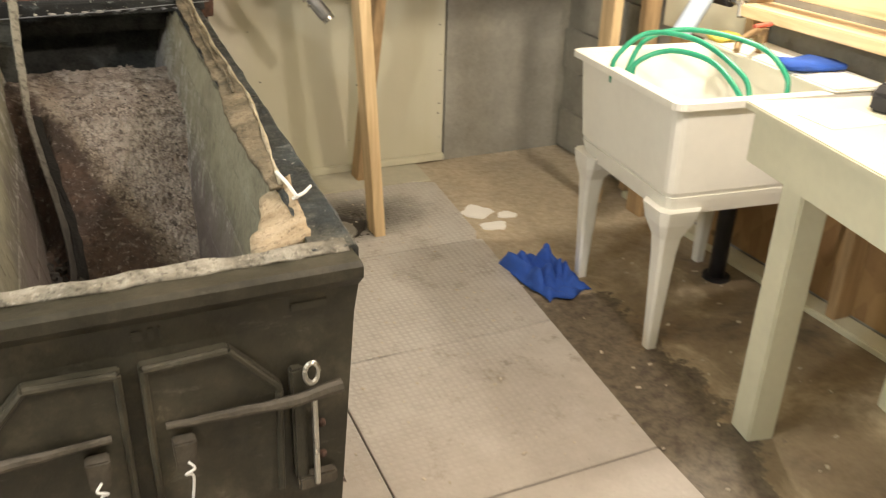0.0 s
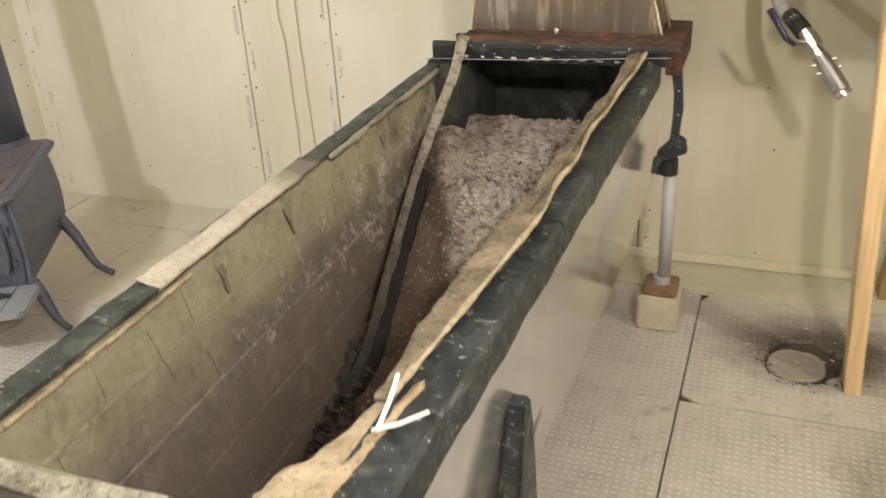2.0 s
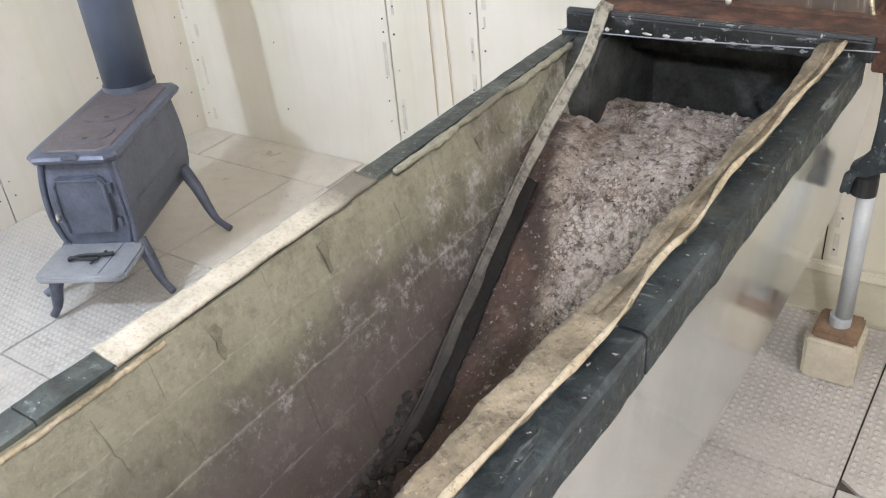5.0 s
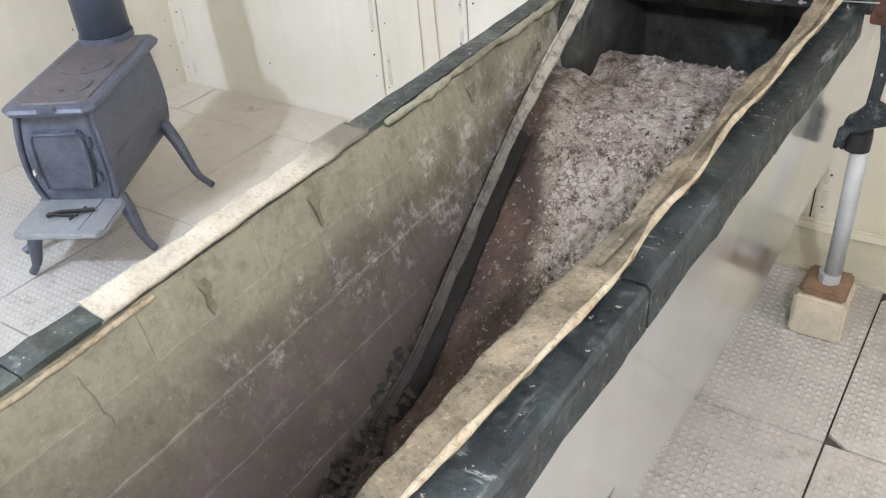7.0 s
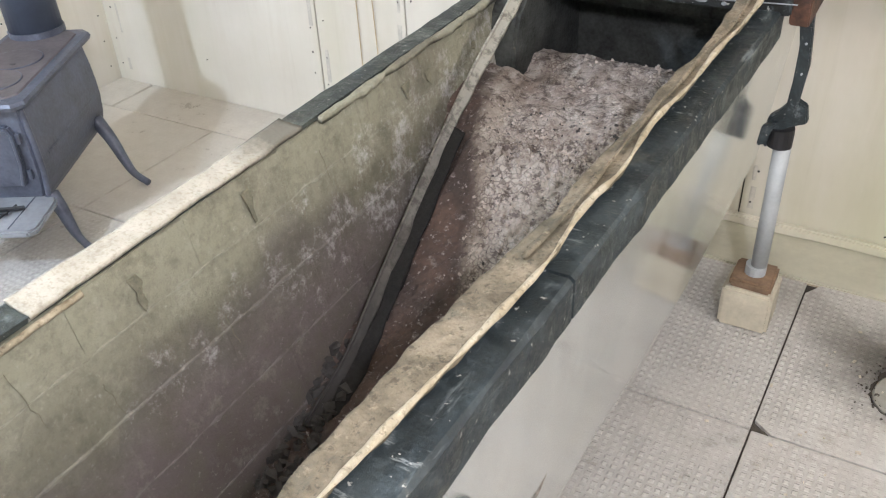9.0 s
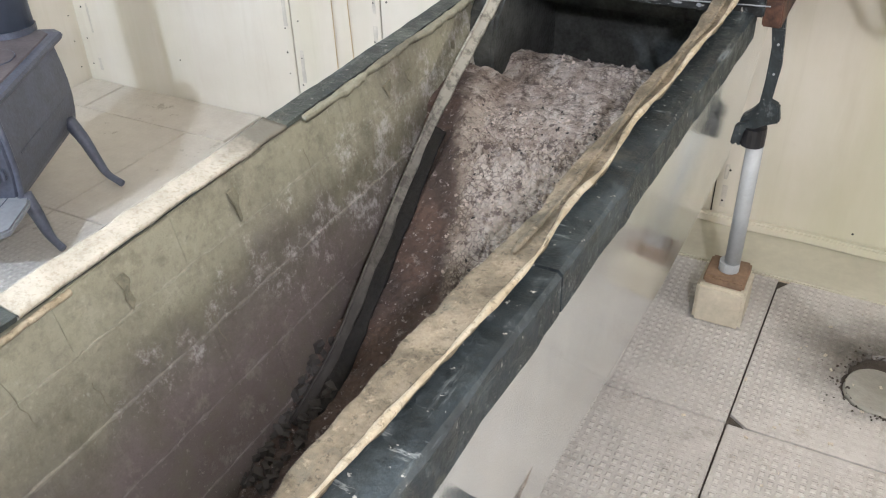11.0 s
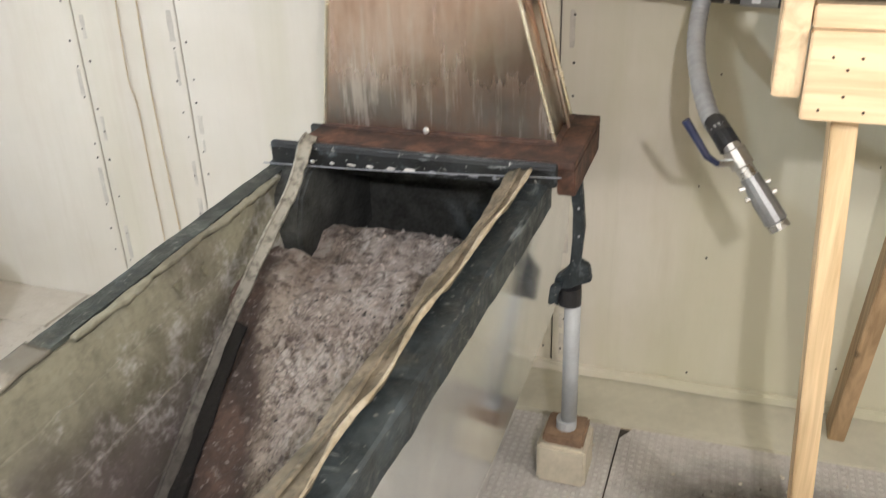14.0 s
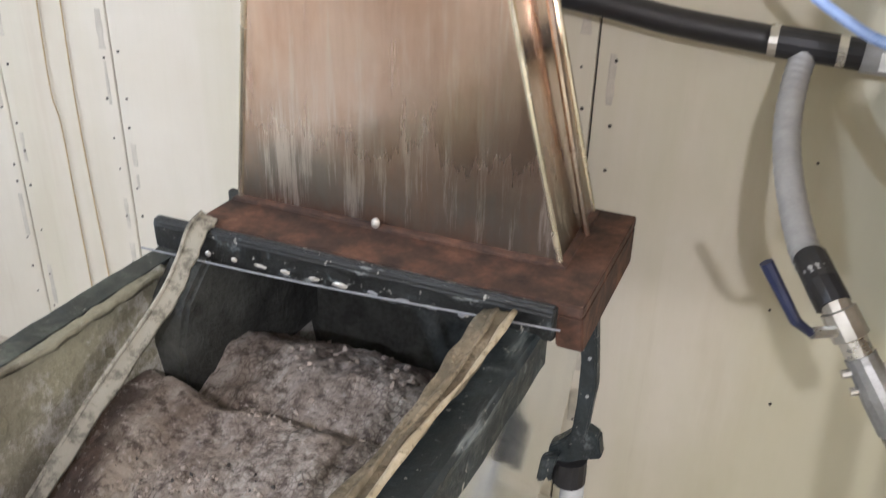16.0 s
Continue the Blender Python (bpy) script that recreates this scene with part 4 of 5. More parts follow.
# broken edges and cracks in the lining
def spall(y, z, pts):
    """A ragged flake: a raised patch of broken mortar lying on the lining."""
    rim, core = [], []
    for i, (u, v) in enumerate(pts):
        yy, zz = y + 0.8 * u + 0.002 * noise.noise(Vector((v * 200, y, 1))), z + 0.8 * v
        rim.append((lining_x(-1, yy, zz) + 0.0005, yy, zz))
        yy, zz = y + u * 0.7, z + v * 0.7
        core.append((lining_x(-1, yy, zz) + 0.0025 + 0.003 * noise.noise(Vector((u * 90, v * 90, y))), yy, zz))
    return add_loft(bmesh.new(), [rim, core])


for y, z, pts in (
        (2.075, 0.785, ((0.012, 0.03), (0.020, 0.012), (0.010, -0.008), (0.014, -0.03), (0.002, -0.045), (-0.006, -0.02), (-0.002, 0.0), (-0.010, 0.028))),
        (2.325, 0.800, ((0.012, 0.022), (0.016, 0.004), (0.006, -0.02), (0.008, -0.05), (-0.002, -0.052), (-0.006, -0.015), (-0.012, 0.020))),
        (2.815, 0.800, ((0.022, 0.016), (0.018, -0.004), (0.004, -0.012), (-0.002, -0.034), (-0.010, -0.010), (-0.020, 0.010))),
        (2.90, 0.790, ((0.012, 0.022), (0.016, 0.004), (0.002, -0.016), (-0.010, -0.006), (-0.012, 0.020))),
        (3.10, 0.790, ((0.010, 0.010), (0.014, -0.004), (0.002, -0.013), (-0.012, -0.006), (-0.008, 0.010)))):
    part("broken_flake", spall(y, z, pts), M_SPALL, arch, "dark broken flake of mortar")
for y, z0, z1 in ((1.86, 0.80, 0.70), (2.20, 0.66, 0.60), (1.97, 0.70, 0.64), (2.52, 0.80, 0.73)):
    path = [(lining_x(-1, y, q) + 0.0006, y + 0.006 * noise.noise(Vector((q * 60, y, 0))) + 0.15 * (z0 - q), q) for q in np.linspace(z0, z1, 9)]
    part("crack", tube(path, 0.0007, 5, False), M_SPALL, arch, "thin dark crack in the lining")

# fallen strip that hangs from the bar down over the ash
fallen = thing("fallen_strip", "sooty strip hanging from the bar down into the ash", "gasket", at=(0.02, 2.7, 0.7))
fall = [(0.006, 3.275, 0.957), (0.006, 3.240, 0.946), (0.006, 3.205, 0.905), (0.004, 3.15, 0.858), (0.005, 3.0, 0.785), (0.008, 2.86, 0.705), (0.028, 2.68, 0.622), (0.050, 2.50, 0.540), (0.058, 2.38, 0.470), (0.052, 2.25, 0.405)]
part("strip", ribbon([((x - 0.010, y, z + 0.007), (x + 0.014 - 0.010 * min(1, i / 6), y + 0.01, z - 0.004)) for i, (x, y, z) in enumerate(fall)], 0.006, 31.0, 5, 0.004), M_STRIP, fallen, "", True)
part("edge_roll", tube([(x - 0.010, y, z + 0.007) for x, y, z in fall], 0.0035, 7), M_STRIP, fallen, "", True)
# the strip's shadow side, built as two black ribbons
part("sooty_side", ribbon([((x + 0.004, y + 0.008, z - 0.003), (x + 0.028, y + 0.015, z - 0.012)) for x, y, z in fall[5:]], 0.005, 41.0, 5, 0.006), M_STRIPSHADE, fallen, "shadow side of the strip, modelled as a black ribbon", True)
part("fin", ribbon([((x + 0.013, y + 0.01, z - 0.004), (x + 0.017, y + 0.012, z - 0.05)) for x, y, z in fall[6:]], 0.004, 37.0, 4), M_STRIPSHADE, fallen, "black hanging edge that deepens the strip's shadow side", True)

clip = thing("wire_scrap", "bent scrap of white-coated wire on the rim", "wire", at=(0.46, 1.68, 0.87))
part("wire", rough_up(tube([(0.425, 1.735, 0.892), (0.432, 1.69, 0.886), (0.437, 1.638, 0.878), (0.43, 1.64, 0.876), (0.455, 1.663, 0.874), (0.478, 1.70, 0.870)], 0.0032, 6, False), 0.001, 60), M_WHITE, clip)

# ---- stack ----
stack = thing("stack_base", "tapered stainless steel smoke stack base stained brown by heat, with a painted dark reflection", "stack", at=(0.27, 3.48, 0.945))


def stack_ring(z, off=0.0):
    l, r = -0.007 + 0.11 * (z - 0.945) - off, 0.549 - 0.27 * (z - 0.945) + off
    return [(l, 3.381 - off, z), (r, 3.381 - off, z), (r - 0.004, 3.585 + off, z), (l + 0.004, 3.585 + off, z)]


part("hood", add_loft(bmesh.new(), [stack_ring(z) for z in np.linspace(0.9455, 1.95, 12)]), M_STAIN, stack)
lo, hi = stack_ring(0.946), stack_ring(1.95)
for k in range(4):
    part("corner_seam", tube([lo[k], hi[k]], 0.0052, 8, False), M_BRIGHT, stack, "bright polished corner seam")
part("rear_rib", tube([(0.556, 3.50, 0.946), (0.30, 3.50, 1.95)], 0.006, 8, False), M_STAIN, stack)
part("foot_flange", add_loft(bmesh.new(), [stack_ring(0.9452, 0.010), stack_ring(0.950, 0.010), stack_ring(0.954, 0.002)]), M_RUST, stack, "rusty flange")
part("pipe", tube([(0.20, 3.483, 1.95), (0.20, 3.483, ZC)], 0.1, 24, False), M_STAIN, stack)
bm = bmesh.new()
bmesh.ops.create_icosphere(bm, subdivisions=2, radius=0.0075, matrix=pose(0.252, 3.37, 0.958) @ Matrix.Diagonal((1, 0.8, 1.2, 1)))
part("bolt", bm, M_WELD, stack, "small bright bolt head")

# ---- leg under the back corner ----
leg = thing("support_leg", "grey steel pipe leg with black bracket on a wooden block", "leg", at=(0.59, 3.42, 0.0))
part("pipe", tube([(0.598, 3.425, 0.155), (0.596, 3.42, 0.54)], 0.0205, 16, False), M_LEGPIPE, leg, "galvanised steel pipe", True)
part("collar", tube([(0.592, 3.425, 0.152), (0.592, 3.425, 0.178)], 0.027, 14, False), M_LEGPIPE, leg)
part("coupling", tube([(0.588, 3.42, 0.528), (0.588, 3.42, 0.548), (0.588, 3.42, 0.556), (0.587, 3.42, 0.575)], 0.029, 16, False), M_RUBBER, leg)
part("clamp", prism([(0.548, 0.535), (0.56, 0.52), (0.57, 0.56), (0.605, 0.585), (0.64, 0.60), (0.632, 0.64), (0.60, 0.655), (0.575, 0.62), (0.553, 0.60)], "y", 3.405, 3.432, 0.003), M_BLACK, leg)
part("bracket", rough_up(prism([(0.585, 0.60), (0.612, 0.63), (0.620, 0.74), (0.606, 0.87), (0.590, 0.90), (0.570, 0.90), (0.590, 0.78), (0.592, 0.70)], "y", 3.40, 3.425, 0.003), 0.002, 20), M_BLACK, leg)
for z, x in ((0.86, 0.592), (0.79, 0.604), (0.72, 0.607)):
    part("bolt_hole", tube([(x, 3.3965, z), (x, 3.401, z)], 0.0028, 8, False), M_LEGPIPE, leg, "pale worn bolt hole")
part("clamp_ear", rough_up(prism([(0.545, 0.585), (0.575, 0.60), (0.57, 0.575), (0.552, 0.535), (0.540, 0.535)], "y", 3.385, 3.405, 0.003), 0.001, 30), M_BLACK, leg)
part("block", rough_up(box(0.525, 0.655, 3.366, 3.495, 0.0, 0.122, 0.008), 0.002, 15), M_BLOCK, leg, "pale wooden block")
part("foot_plate", rough_up(box(0.538, 0.645, 3.375, 3.485, 0.122, 0.15, 0.006), 0.002, 15), M_RUSTY_WOOD, leg, "rust-stained foot pad")

# ---- wood stove ----
SM = pose(-1.415, 2.841, 0, 0, 0, 29.2)  # front right top corner; x to its right, y to its back
stove = thing("box_stove", "small grey cast-iron box stove with curved legs", "stove", at=(-1.7, 3.0, 0.0))
WS, LS = 0.27, 0.575


def stove_part(name, bm, mat, label="", smooth=False, parent=None):
    bmesh.ops.transform(bm, matrix=SM, verts=bm.verts)
    return part(name, bm, mat, parent or stove, label, smooth)


def shell(z, w, y0, y1, c=0.02):
    x0, x1 = -WS / 2 - w, -WS / 2 + w
    return [(x0 + c, y0, z), (x1 - c, y0, z), (x1, y0 + c, z), (x1, y1 - c, z), (x1 - c, y1, z), (x0 + c, y1, z), (x0, y1 - c, z), (x0, y0 + c, z)]


body = stove_part("body", add_loft(bmesh.new(), [shell(z, w, y, LS - 0.025) for z, w, y in ((0.476, 0.116, 0.012), (0.45, 0.121, 0.005), (0.40, 0.129, -0.003), (0.34, 0.135, -0.007), (0.28, 0.136, -0.006), (0.22, 0.130, 0.0), (0.18, 0.121, 0.008), (0.160, 0.112, 0.016))]), M_STOVE)
top = stove_part("top", add_loft(bmesh.new(), [shell(z, w, y0, y1, 0.03) for z, w, y0, y1 in ((0.470, 0.122, -0.01, LS - 0.01), (0.477, 0.142, -0.026, LS + 0.012), (0.490, 0.147, -0.032, LS + 0.016), (0.500, 0.142, -0.026, LS + 0.012), (0.504, 0.128, -0.012, LS))]), M_STOVE)
stove_part("top_plate", add_loft(bmesh.new(), [shell(0.503, 0.115, 0.005, LS - 0.02, 0.03), shell(0.509, 0.112, 0.008, LS - 0.023, 0.03)]), M_STOVETOP, "rust-brown top plate", parent=top)
for yy in (0.13, 0.30):
    bm = tube([(-WS / 2, yy, 0.507), (-WS / 2, yy, 0.5125)], 0.082, 28, False)
    lid = stove_part("lid", bm, M_STOVETOP, "round rusty cooking lid", parent=top)
    stove_part("lid_ring", tube([(-WS / 2 + 0.083 * math.cos(a), yy + 0.083 * math.sin(a), 0.510) for a in np.linspace(0, 2 * math.pi, 28)], 0.0025, 5), M_STOVE, parent=lid)
    stove_part("lift_hole", tube([(-WS / 2 + 0.01, yy - 0.045, 0.512), (-WS / 2 + 0.01, yy - 0.045, 0.5135)], 0.009, 10, False), M_RUBBER, parent=lid)
stove_part("latch", rough_up(box(-0.155, -0.10, -0.038, -0.02, 0.494, 0.508, 0.003), 0.002, 40), M_STOVE, parent=top)
door = stove_part("door", prism([(-0.215, 0.225), (-0.06, 0.225), (-0.045, 0.30), (-0.045, 0.40), (-0.06, 0.425), (-0.205, 0.425), (-0.22, 0.40), (-0.225, 0.30)], "y", -0.020, 0.004, 0.005), M_STOVE, "arched loading door")
stove_part("door_rim", tube([(-0.212, -0.022, 0.232), (-0.219, -0.022, 0.30), (-0.214, -0.022, 0.40), (-0.20, -0.022, 0.418), (-0.065, -0.022, 0.418), (-0.052, -0.022, 0.398), (-0.052, -0.022, 0.30), (-0.066, -0.022, 0.232)], 0.006, 7, False), M_STOVE, parent=door)
stove_part("knob", tube([(-0.225, -0.012, 0.30), (-0.225, -0.035, 0.30), (-0.215, -0.05, 0.292)], 0.008, 8), M_STEEL, "worn bright knob", parent=door)
for zz in (0.265, 0.385):
    stove_part("hinge", tube([(-0.038, -0.012, zz - 0.016), (-0.038, -0.012, zz + 0.016)], 0.008, 8, False), M_STOVE, parent=door)
for flip in (0, 1):
    rib = [(-0.018, 0.014, 0.47), (-0.008, 0.004, 0.41), (-0.002, -0.001, 0.34), (-0.002, 0.0, 0.27), (-0.012, 0.008, 0.20), (-0.022, 0.02, 0.165)]
    stove_part("corner_rib", tube([(-WS - x if flip else x, y, z) for x, y, z in rib], 0.010, 8), M_STOVE, parent=body, smooth=True)
for s in (-1, 1):
    x0 = -WS / 2 + s * 0.134
    stove_part("side_rib", tube([(x0, 0.06, 0.30), (x0 - s * 0.004, LS - 0.06, 0.30)], 0.006, 6, False), M_STOVE, parent=body)
hearth = stove_part("hearth", prism([(-0.262, 0.045), (-0.280, -0.02), (-0.280, -0.172), (-0.262, -0.195), (-0.005, -0.195), (0.016, -0.172), (0.016, -0.02), (-0.01, 0.045)], "z", 0.150, 0.172, 0.006), M_HEARTH, "dusty pale iron front shelf")
stove_part("shelf_line", tube([(-0.07, -0.175, 0.1725), (-0.06, 0.02, 0.1725)], 0.0015, 5, False), M_STOVE, parent=hearth)


def stove_leg(x, y, ox, oy, h):
    return tube([(x, y, h), (x + ox * 0.35, y + oy * 0.35, h * 0.72), (x + ox * 0.62, y + oy * 0.62, h * 0.38), (x + ox * 0.85, y + oy * 0.85, 0.035), (x + ox * 1.25, y + oy * 1.25, 0.014)], lambda u: 0.026 - 0.013 * min(1, u * 1.3), 8)


for x, y, ox, oy, h in ((-0.012, 0.465, 0.138, -0.085, 0.215), (-0.258, 0.465, -0.138, -0.085, 0.215), (-0.02, 0.03, 0.085, -0.06, 0.17), (-0.25, 0.03, -0.085, -0.06, 0.17), (-0.225, -0.145, -0.035, -0.02, 0.152)):
    stove_part("leg", stove_leg(x, y, ox, oy, h), M_STOVE, "curved cabriole iron leg", True)
part("stovepipe", tube([(-1.83, 3.245, 0.50), (-1.865, 3.262, 1.0), (-1.93, 3.30, ZC)], 0.088, 32, False), M_PIPE, stove, "blue-grey steel stovepipe", True)
part("pipe_collar", tube([(-1.83, 3.245, 0.503), (-1.831, 3.2455, 0.525)], 0.093, 32, False), M_STOVE, stove)
tool = thing("stove_lifter", "black iron lid lifter lying on the stove shelf", "tool", at=(-1.47, 2.6, 0.175))
bm = tube([(-0.20, -0.10, 0.180), (-0.16, -0.085, 0.184), (-0.10, -0.08, 0.184), (-0.06, -0.07, 0.182)], 0.007, 7)
bmesh.ops.transform(bm, matrix=SM, verts=bm.verts)
part("handle", bm, M_RUBBER, tool)
bm = tube([(-0.20, -0.085, 0.180), (-0.15, -0.10, 0.181), (-0.10, -0.10, 0.181)], 0.005, 7)
bmesh.ops.transform(bm, matrix=SM, verts=bm.verts)
part("arm", bm, M_RUBBER, tool)
bm = tube([(-0.115, -0.125, 0.179), (-0.09, -0.055, 0.183)], 0.0035, 6, False)
bmesh.ops.transform(bm, matrix=SM, verts=bm.verts)
part("hook", bm, M_RUBBER, tool)

# ---- laundry sink ----
sink = thing("laundry_sink", "white plastic laundry sink on four tapered legs", "sink", at=(1.95, 2.4, FLOOR))
KM = pose(1.593, 2.054, 0, 0, 0, -6.5)


def sink_part(name, bm, mat=None, label="", smooth=False, parent=None):
    bmesh.ops.transform(bm, matrix=KM, verts=bm.verts)
    return part(name, bm, mat or M_TUB, parent or sink, label, smooth)


def rect(z, a, c=0.03, w=0.66, d=0.66):
    x0, x1, y0, y1 = a, w - a, a, d - a
    pts = []
    for cx, cy, s in ((x1 - c, y0 + c, -90), (x1 - c, y1 - c, 0), (x0 + c, y1 - c, 90), (x0 + c, y0 + c, 180)):
        pts += [(cx + c * math.cos(math.radians(s + t)), cy + c * math.sin(math.radians(s + t)), z) for t in (0, 30, 60, 90)]
    return pts


bm = add_loft(bmesh.new(), [rect(0.545, 0.075), rect(0.50, 0.055), rect(0.53, 0.04), rect(0.70, 0.028), rect(0.787, 0.022), rect(0.790, 0.0), rect(0.810, 0.0), rect(0.812, 0.006), rect(0.808, 0.045), rect(0.70, 0.055), rect(0.56, 0.085)], False)
bm.faces.new([v for v in bm.verts if abs(v.co.z - 0.56) < 1e-4])
bmesh.ops.recalc_face_normals(bm, faces=bm.faces)
tub = sink_part("tub", bm)
sink_part("skirt", add_loft(bmesh.new(), [rect(0.455, 0.058), rect(0.50, 0.045), rect(0.515, 0.042)]), parent=tub)
sink_part("back_ledge", box(0.50, 0.70, -0.005, 0.665, 0.808, 0.824, 0.006), parent=tub)
for x, y, ox, oy in ((0.095, 0.095, -1, -1), (0.565, 0.095, 1, -1), (0.095, 0.565, -1, 1), (0.565, 0.565, 1, 1)):
    rings = []
    for z, r, k in ((0.475, 0.070, 0.0), (0.43, 0.060, 0.004), (0.38, 0.036, 0.012), (0.32, 0.030, 0.014), (0.10, 0.021, 0.014), (FLOOR, 0.018, 0.014)):
        cx, cy = x + ox * k, y + oy * k
        rings.append([(cx - r, cy - r * 0.7, z), (cx - r * 0.7, cy - r, z), (cx + r * 0.7, cy - r, z), (cx + r, cy - r * 0.7, z), (cx + r, cy + r * 0.7, z), (cx + r * 0.7, cy + r, z), (cx - r * 0.7, cy + r, z), (cx - r, cy + r * 0.7, z)])
    sink_part("leg", add_loft(bmesh.new(), rings[::-1]))
drain = thing("drain_pipe", "black plastic drain pipe rising from the floor", "pipe", at=(2.2, 2.42, FLOOR))
part("pipe", tube([(2.2, 2.42, FLOOR), (2.2, 2.42, 0.52)], 0.03, 16, False), M_RUBBER, drain, "", True)
part("flange", rough_up(tube([(2.2, 2.42, FLOOR), (2.2, 2.42, 0.002)], 0.05, 14, False), 0.004, 30), M_RUBBER, drain)
green = thing("garden_hose", "coiled green garden hose hanging over the sink", "hose", at=(1.8, 2.4, 0.82))
part("hose", tube([(1.67, 2.47, 0.76), (1.67, 2.46, 0.84), (1.78, 2.46, 0.905), (1.88, 2.34, 0.90), (1.90, 2.16, 0.84), (1.89, 2.10, 0.78)], 0.0085, 10), M_HOSEGREEN, green, "", True)
part("hose", tube([(1.71, 2.42, 0.76), (1.71, 2.41, 0.83), (1.80, 2.37, 0.87), (1.86, 2.25, 0.86), (1.86, 2.12, 0.80), (1.85, 2.08, 0.75)], 0.0085, 10), M_HOSEGREEN, green, "", True)
part("hose", tube([(1.74, 2.50, 0.77), (1.82, 2.52, 0.87), (1.95, 2.46, 0.905), (2.08, 2.30, 0.88), (2.09, 2.18, 0.82), (2.08, 2.15, 0.76)], 0.0085, 10), M_HOSEGREEN, green, "", True)
tap = thing("water_tap", "small tarnished brass tap on the back of the sink", "tap", at=(2.12, 2.4, 0.82))
part("body", tube([(2.20, 2.42, 0.824), (2.20, 2.42, 0.87), (2.16, 2.40, 0.90), (2.06, 2.36, 0.885), (2.03, 2.34, 0.86)], 0.011, 10), M_BRASS, tap, "", True)
part("valve", tube([(2.20, 2.42, 0.86), (2.20, 2.42, 0.905)], 0.02, 12, False), M_BRASS, tap)
part("handle", tube([(2.165, 2.42, 0.91), (2.235, 2.42, 0.915)], 0.008, 8, False), M_RED, tap, "faded red handle")
glove = thing("blue_glove_pack", "bright blue folded cloth on the sink ledge", "cloth", at=(2.18, 2.2, 0.825))
part("cloth", rough_up(prism([(2.09, 2.18), (2.14, 2.15), (2.20, 2.15), (2.28, 2.13), (2.30, 2.19), (2.27, 2.27), (2.19, 2.26), (2.14, 2.29)], "z", 0.832, 0.850, 0.004), 0.012, 22), M_BLUE, glove, "", True)
yellow = thing("work_glove", "crumpled yellow work glove on the sink ledge", "glove", at=(2.2, 2.58, 0.825))
part("palm", rough_up(box(2.16, 2.26, 2.56, 2.64, 0.826, 0.85, 0.008), 0.008, 20), M_YELLOW, yellow, "", True)
bottle = thing("plastic_bottle", "clear bluish plastic bottle leaning by the wall", "bottle", at=(2.2, 2.74, 0.83))
part("bottle", tube([(2.12, 2.72, 0.825), (2.16, 2.725, 0.88), (2.22, 2.73, 0.97), (2.235, 2.735, 1.0), (2.25, 2.74, 1.03)], lambda u: 0.036 if u < 0.6 else 0.036 - 0.055 * (u - 0.6), 14), M_BOTTLE, bottle, "", True)
pump = thing("small_pump", "small dark pump with metal fittings on the wall ledge", "pump", at=(2.3, 2.75, 0.9))
part("body", tube([(2.29, 2.78, 0.945), (2.29, 2.68, 0.945)], 0.028, 14, False), M_RUBBER, pump)
part("fitting", tube([(2.29, 2.68, 0.945), (2.28, 2.62, 0.94), (2.27, 2.60, 0.90)], 0.014, 10), M_STEEL, pump)
part("fitting", tube([(2.29, 2.73, 0.945), (2.29, 2.73, 1.0)], 0.012, 10, False), M_STEEL, pump)

# ---- work table ----
table = thing("work_table", "cream-painted wooden work table", "table", at=(1.9, 1.4, FLOOR))
TM = pose(1.569, 1.791, 0, 0, 0, -12)


def table_part(name, bm, mat=None, label=""):
    bmesh.ops.transform(bm, matrix=TM, verts=bm.verts)
    return part(name, bm, mat or M_TABLE, table, label)


table_part("tabletop", box(0, 0.70, -1.5, 0, 0.882, 0.9, 0.003), M_TABLE)
table_part("apron", box(0.018, 0.056, -1.47, -0.018, 0.755, 0.882, 0.003))
table_part("apron", box(0.057, 0.66, -0.056, -0.018, 0.755, 0.882, 0.003))
table_part("apron", box(0.662, 0.69, -1.47, -0.018, 0.755, 0.882, 0.003))
for x, y in ((0.100, -0.150), (0.565, -0.150), (0.100, -1.45), (0.565, -1.45)):
    table_part("leg", box(x, x + 0.080, y, y + 0.088, FLOOR, 0.88, 0.005))
sheet = thing("paper_sheet", "small white sheet of paper on the table", "paper", at=(1.68, 1.6, 0.9))
bm = box(0.04, 0.20, -0.24, -0.13, 0.9005, 0.9025, 0, TM @ pose(0, 0, 0, 0, 0, 8))
part("sheet", bm, M_WHITE, sheet)
tape = thing("tape_measure", "black tape measure with a pale label on the table", "tool", at=(1.82, 1.62, 0.9))
tm = pose(1.79, 1.60, 0.902, 0, 0, 12)
part("case", prism([(0.0, 0.0), (0.11, 0.0), (0.11, 0.04), (0.085, 0.062), (0.025, 0.062), (0.0, 0.04)], "y", -0.03, 0.03, 0.006), M_RUBBER, tape).matrix_world = tm
part("label", box(0.03, 0.085, -0.0315, -0.030, 0.012, 0.045, 0), M_HEARTH, tape).matrix_world = tm
part("label", box(0.03, 0.08, -0.02, 0.02, 0.0622, 0.0632, 0), M_WHITE, tape).matrix_world = tm

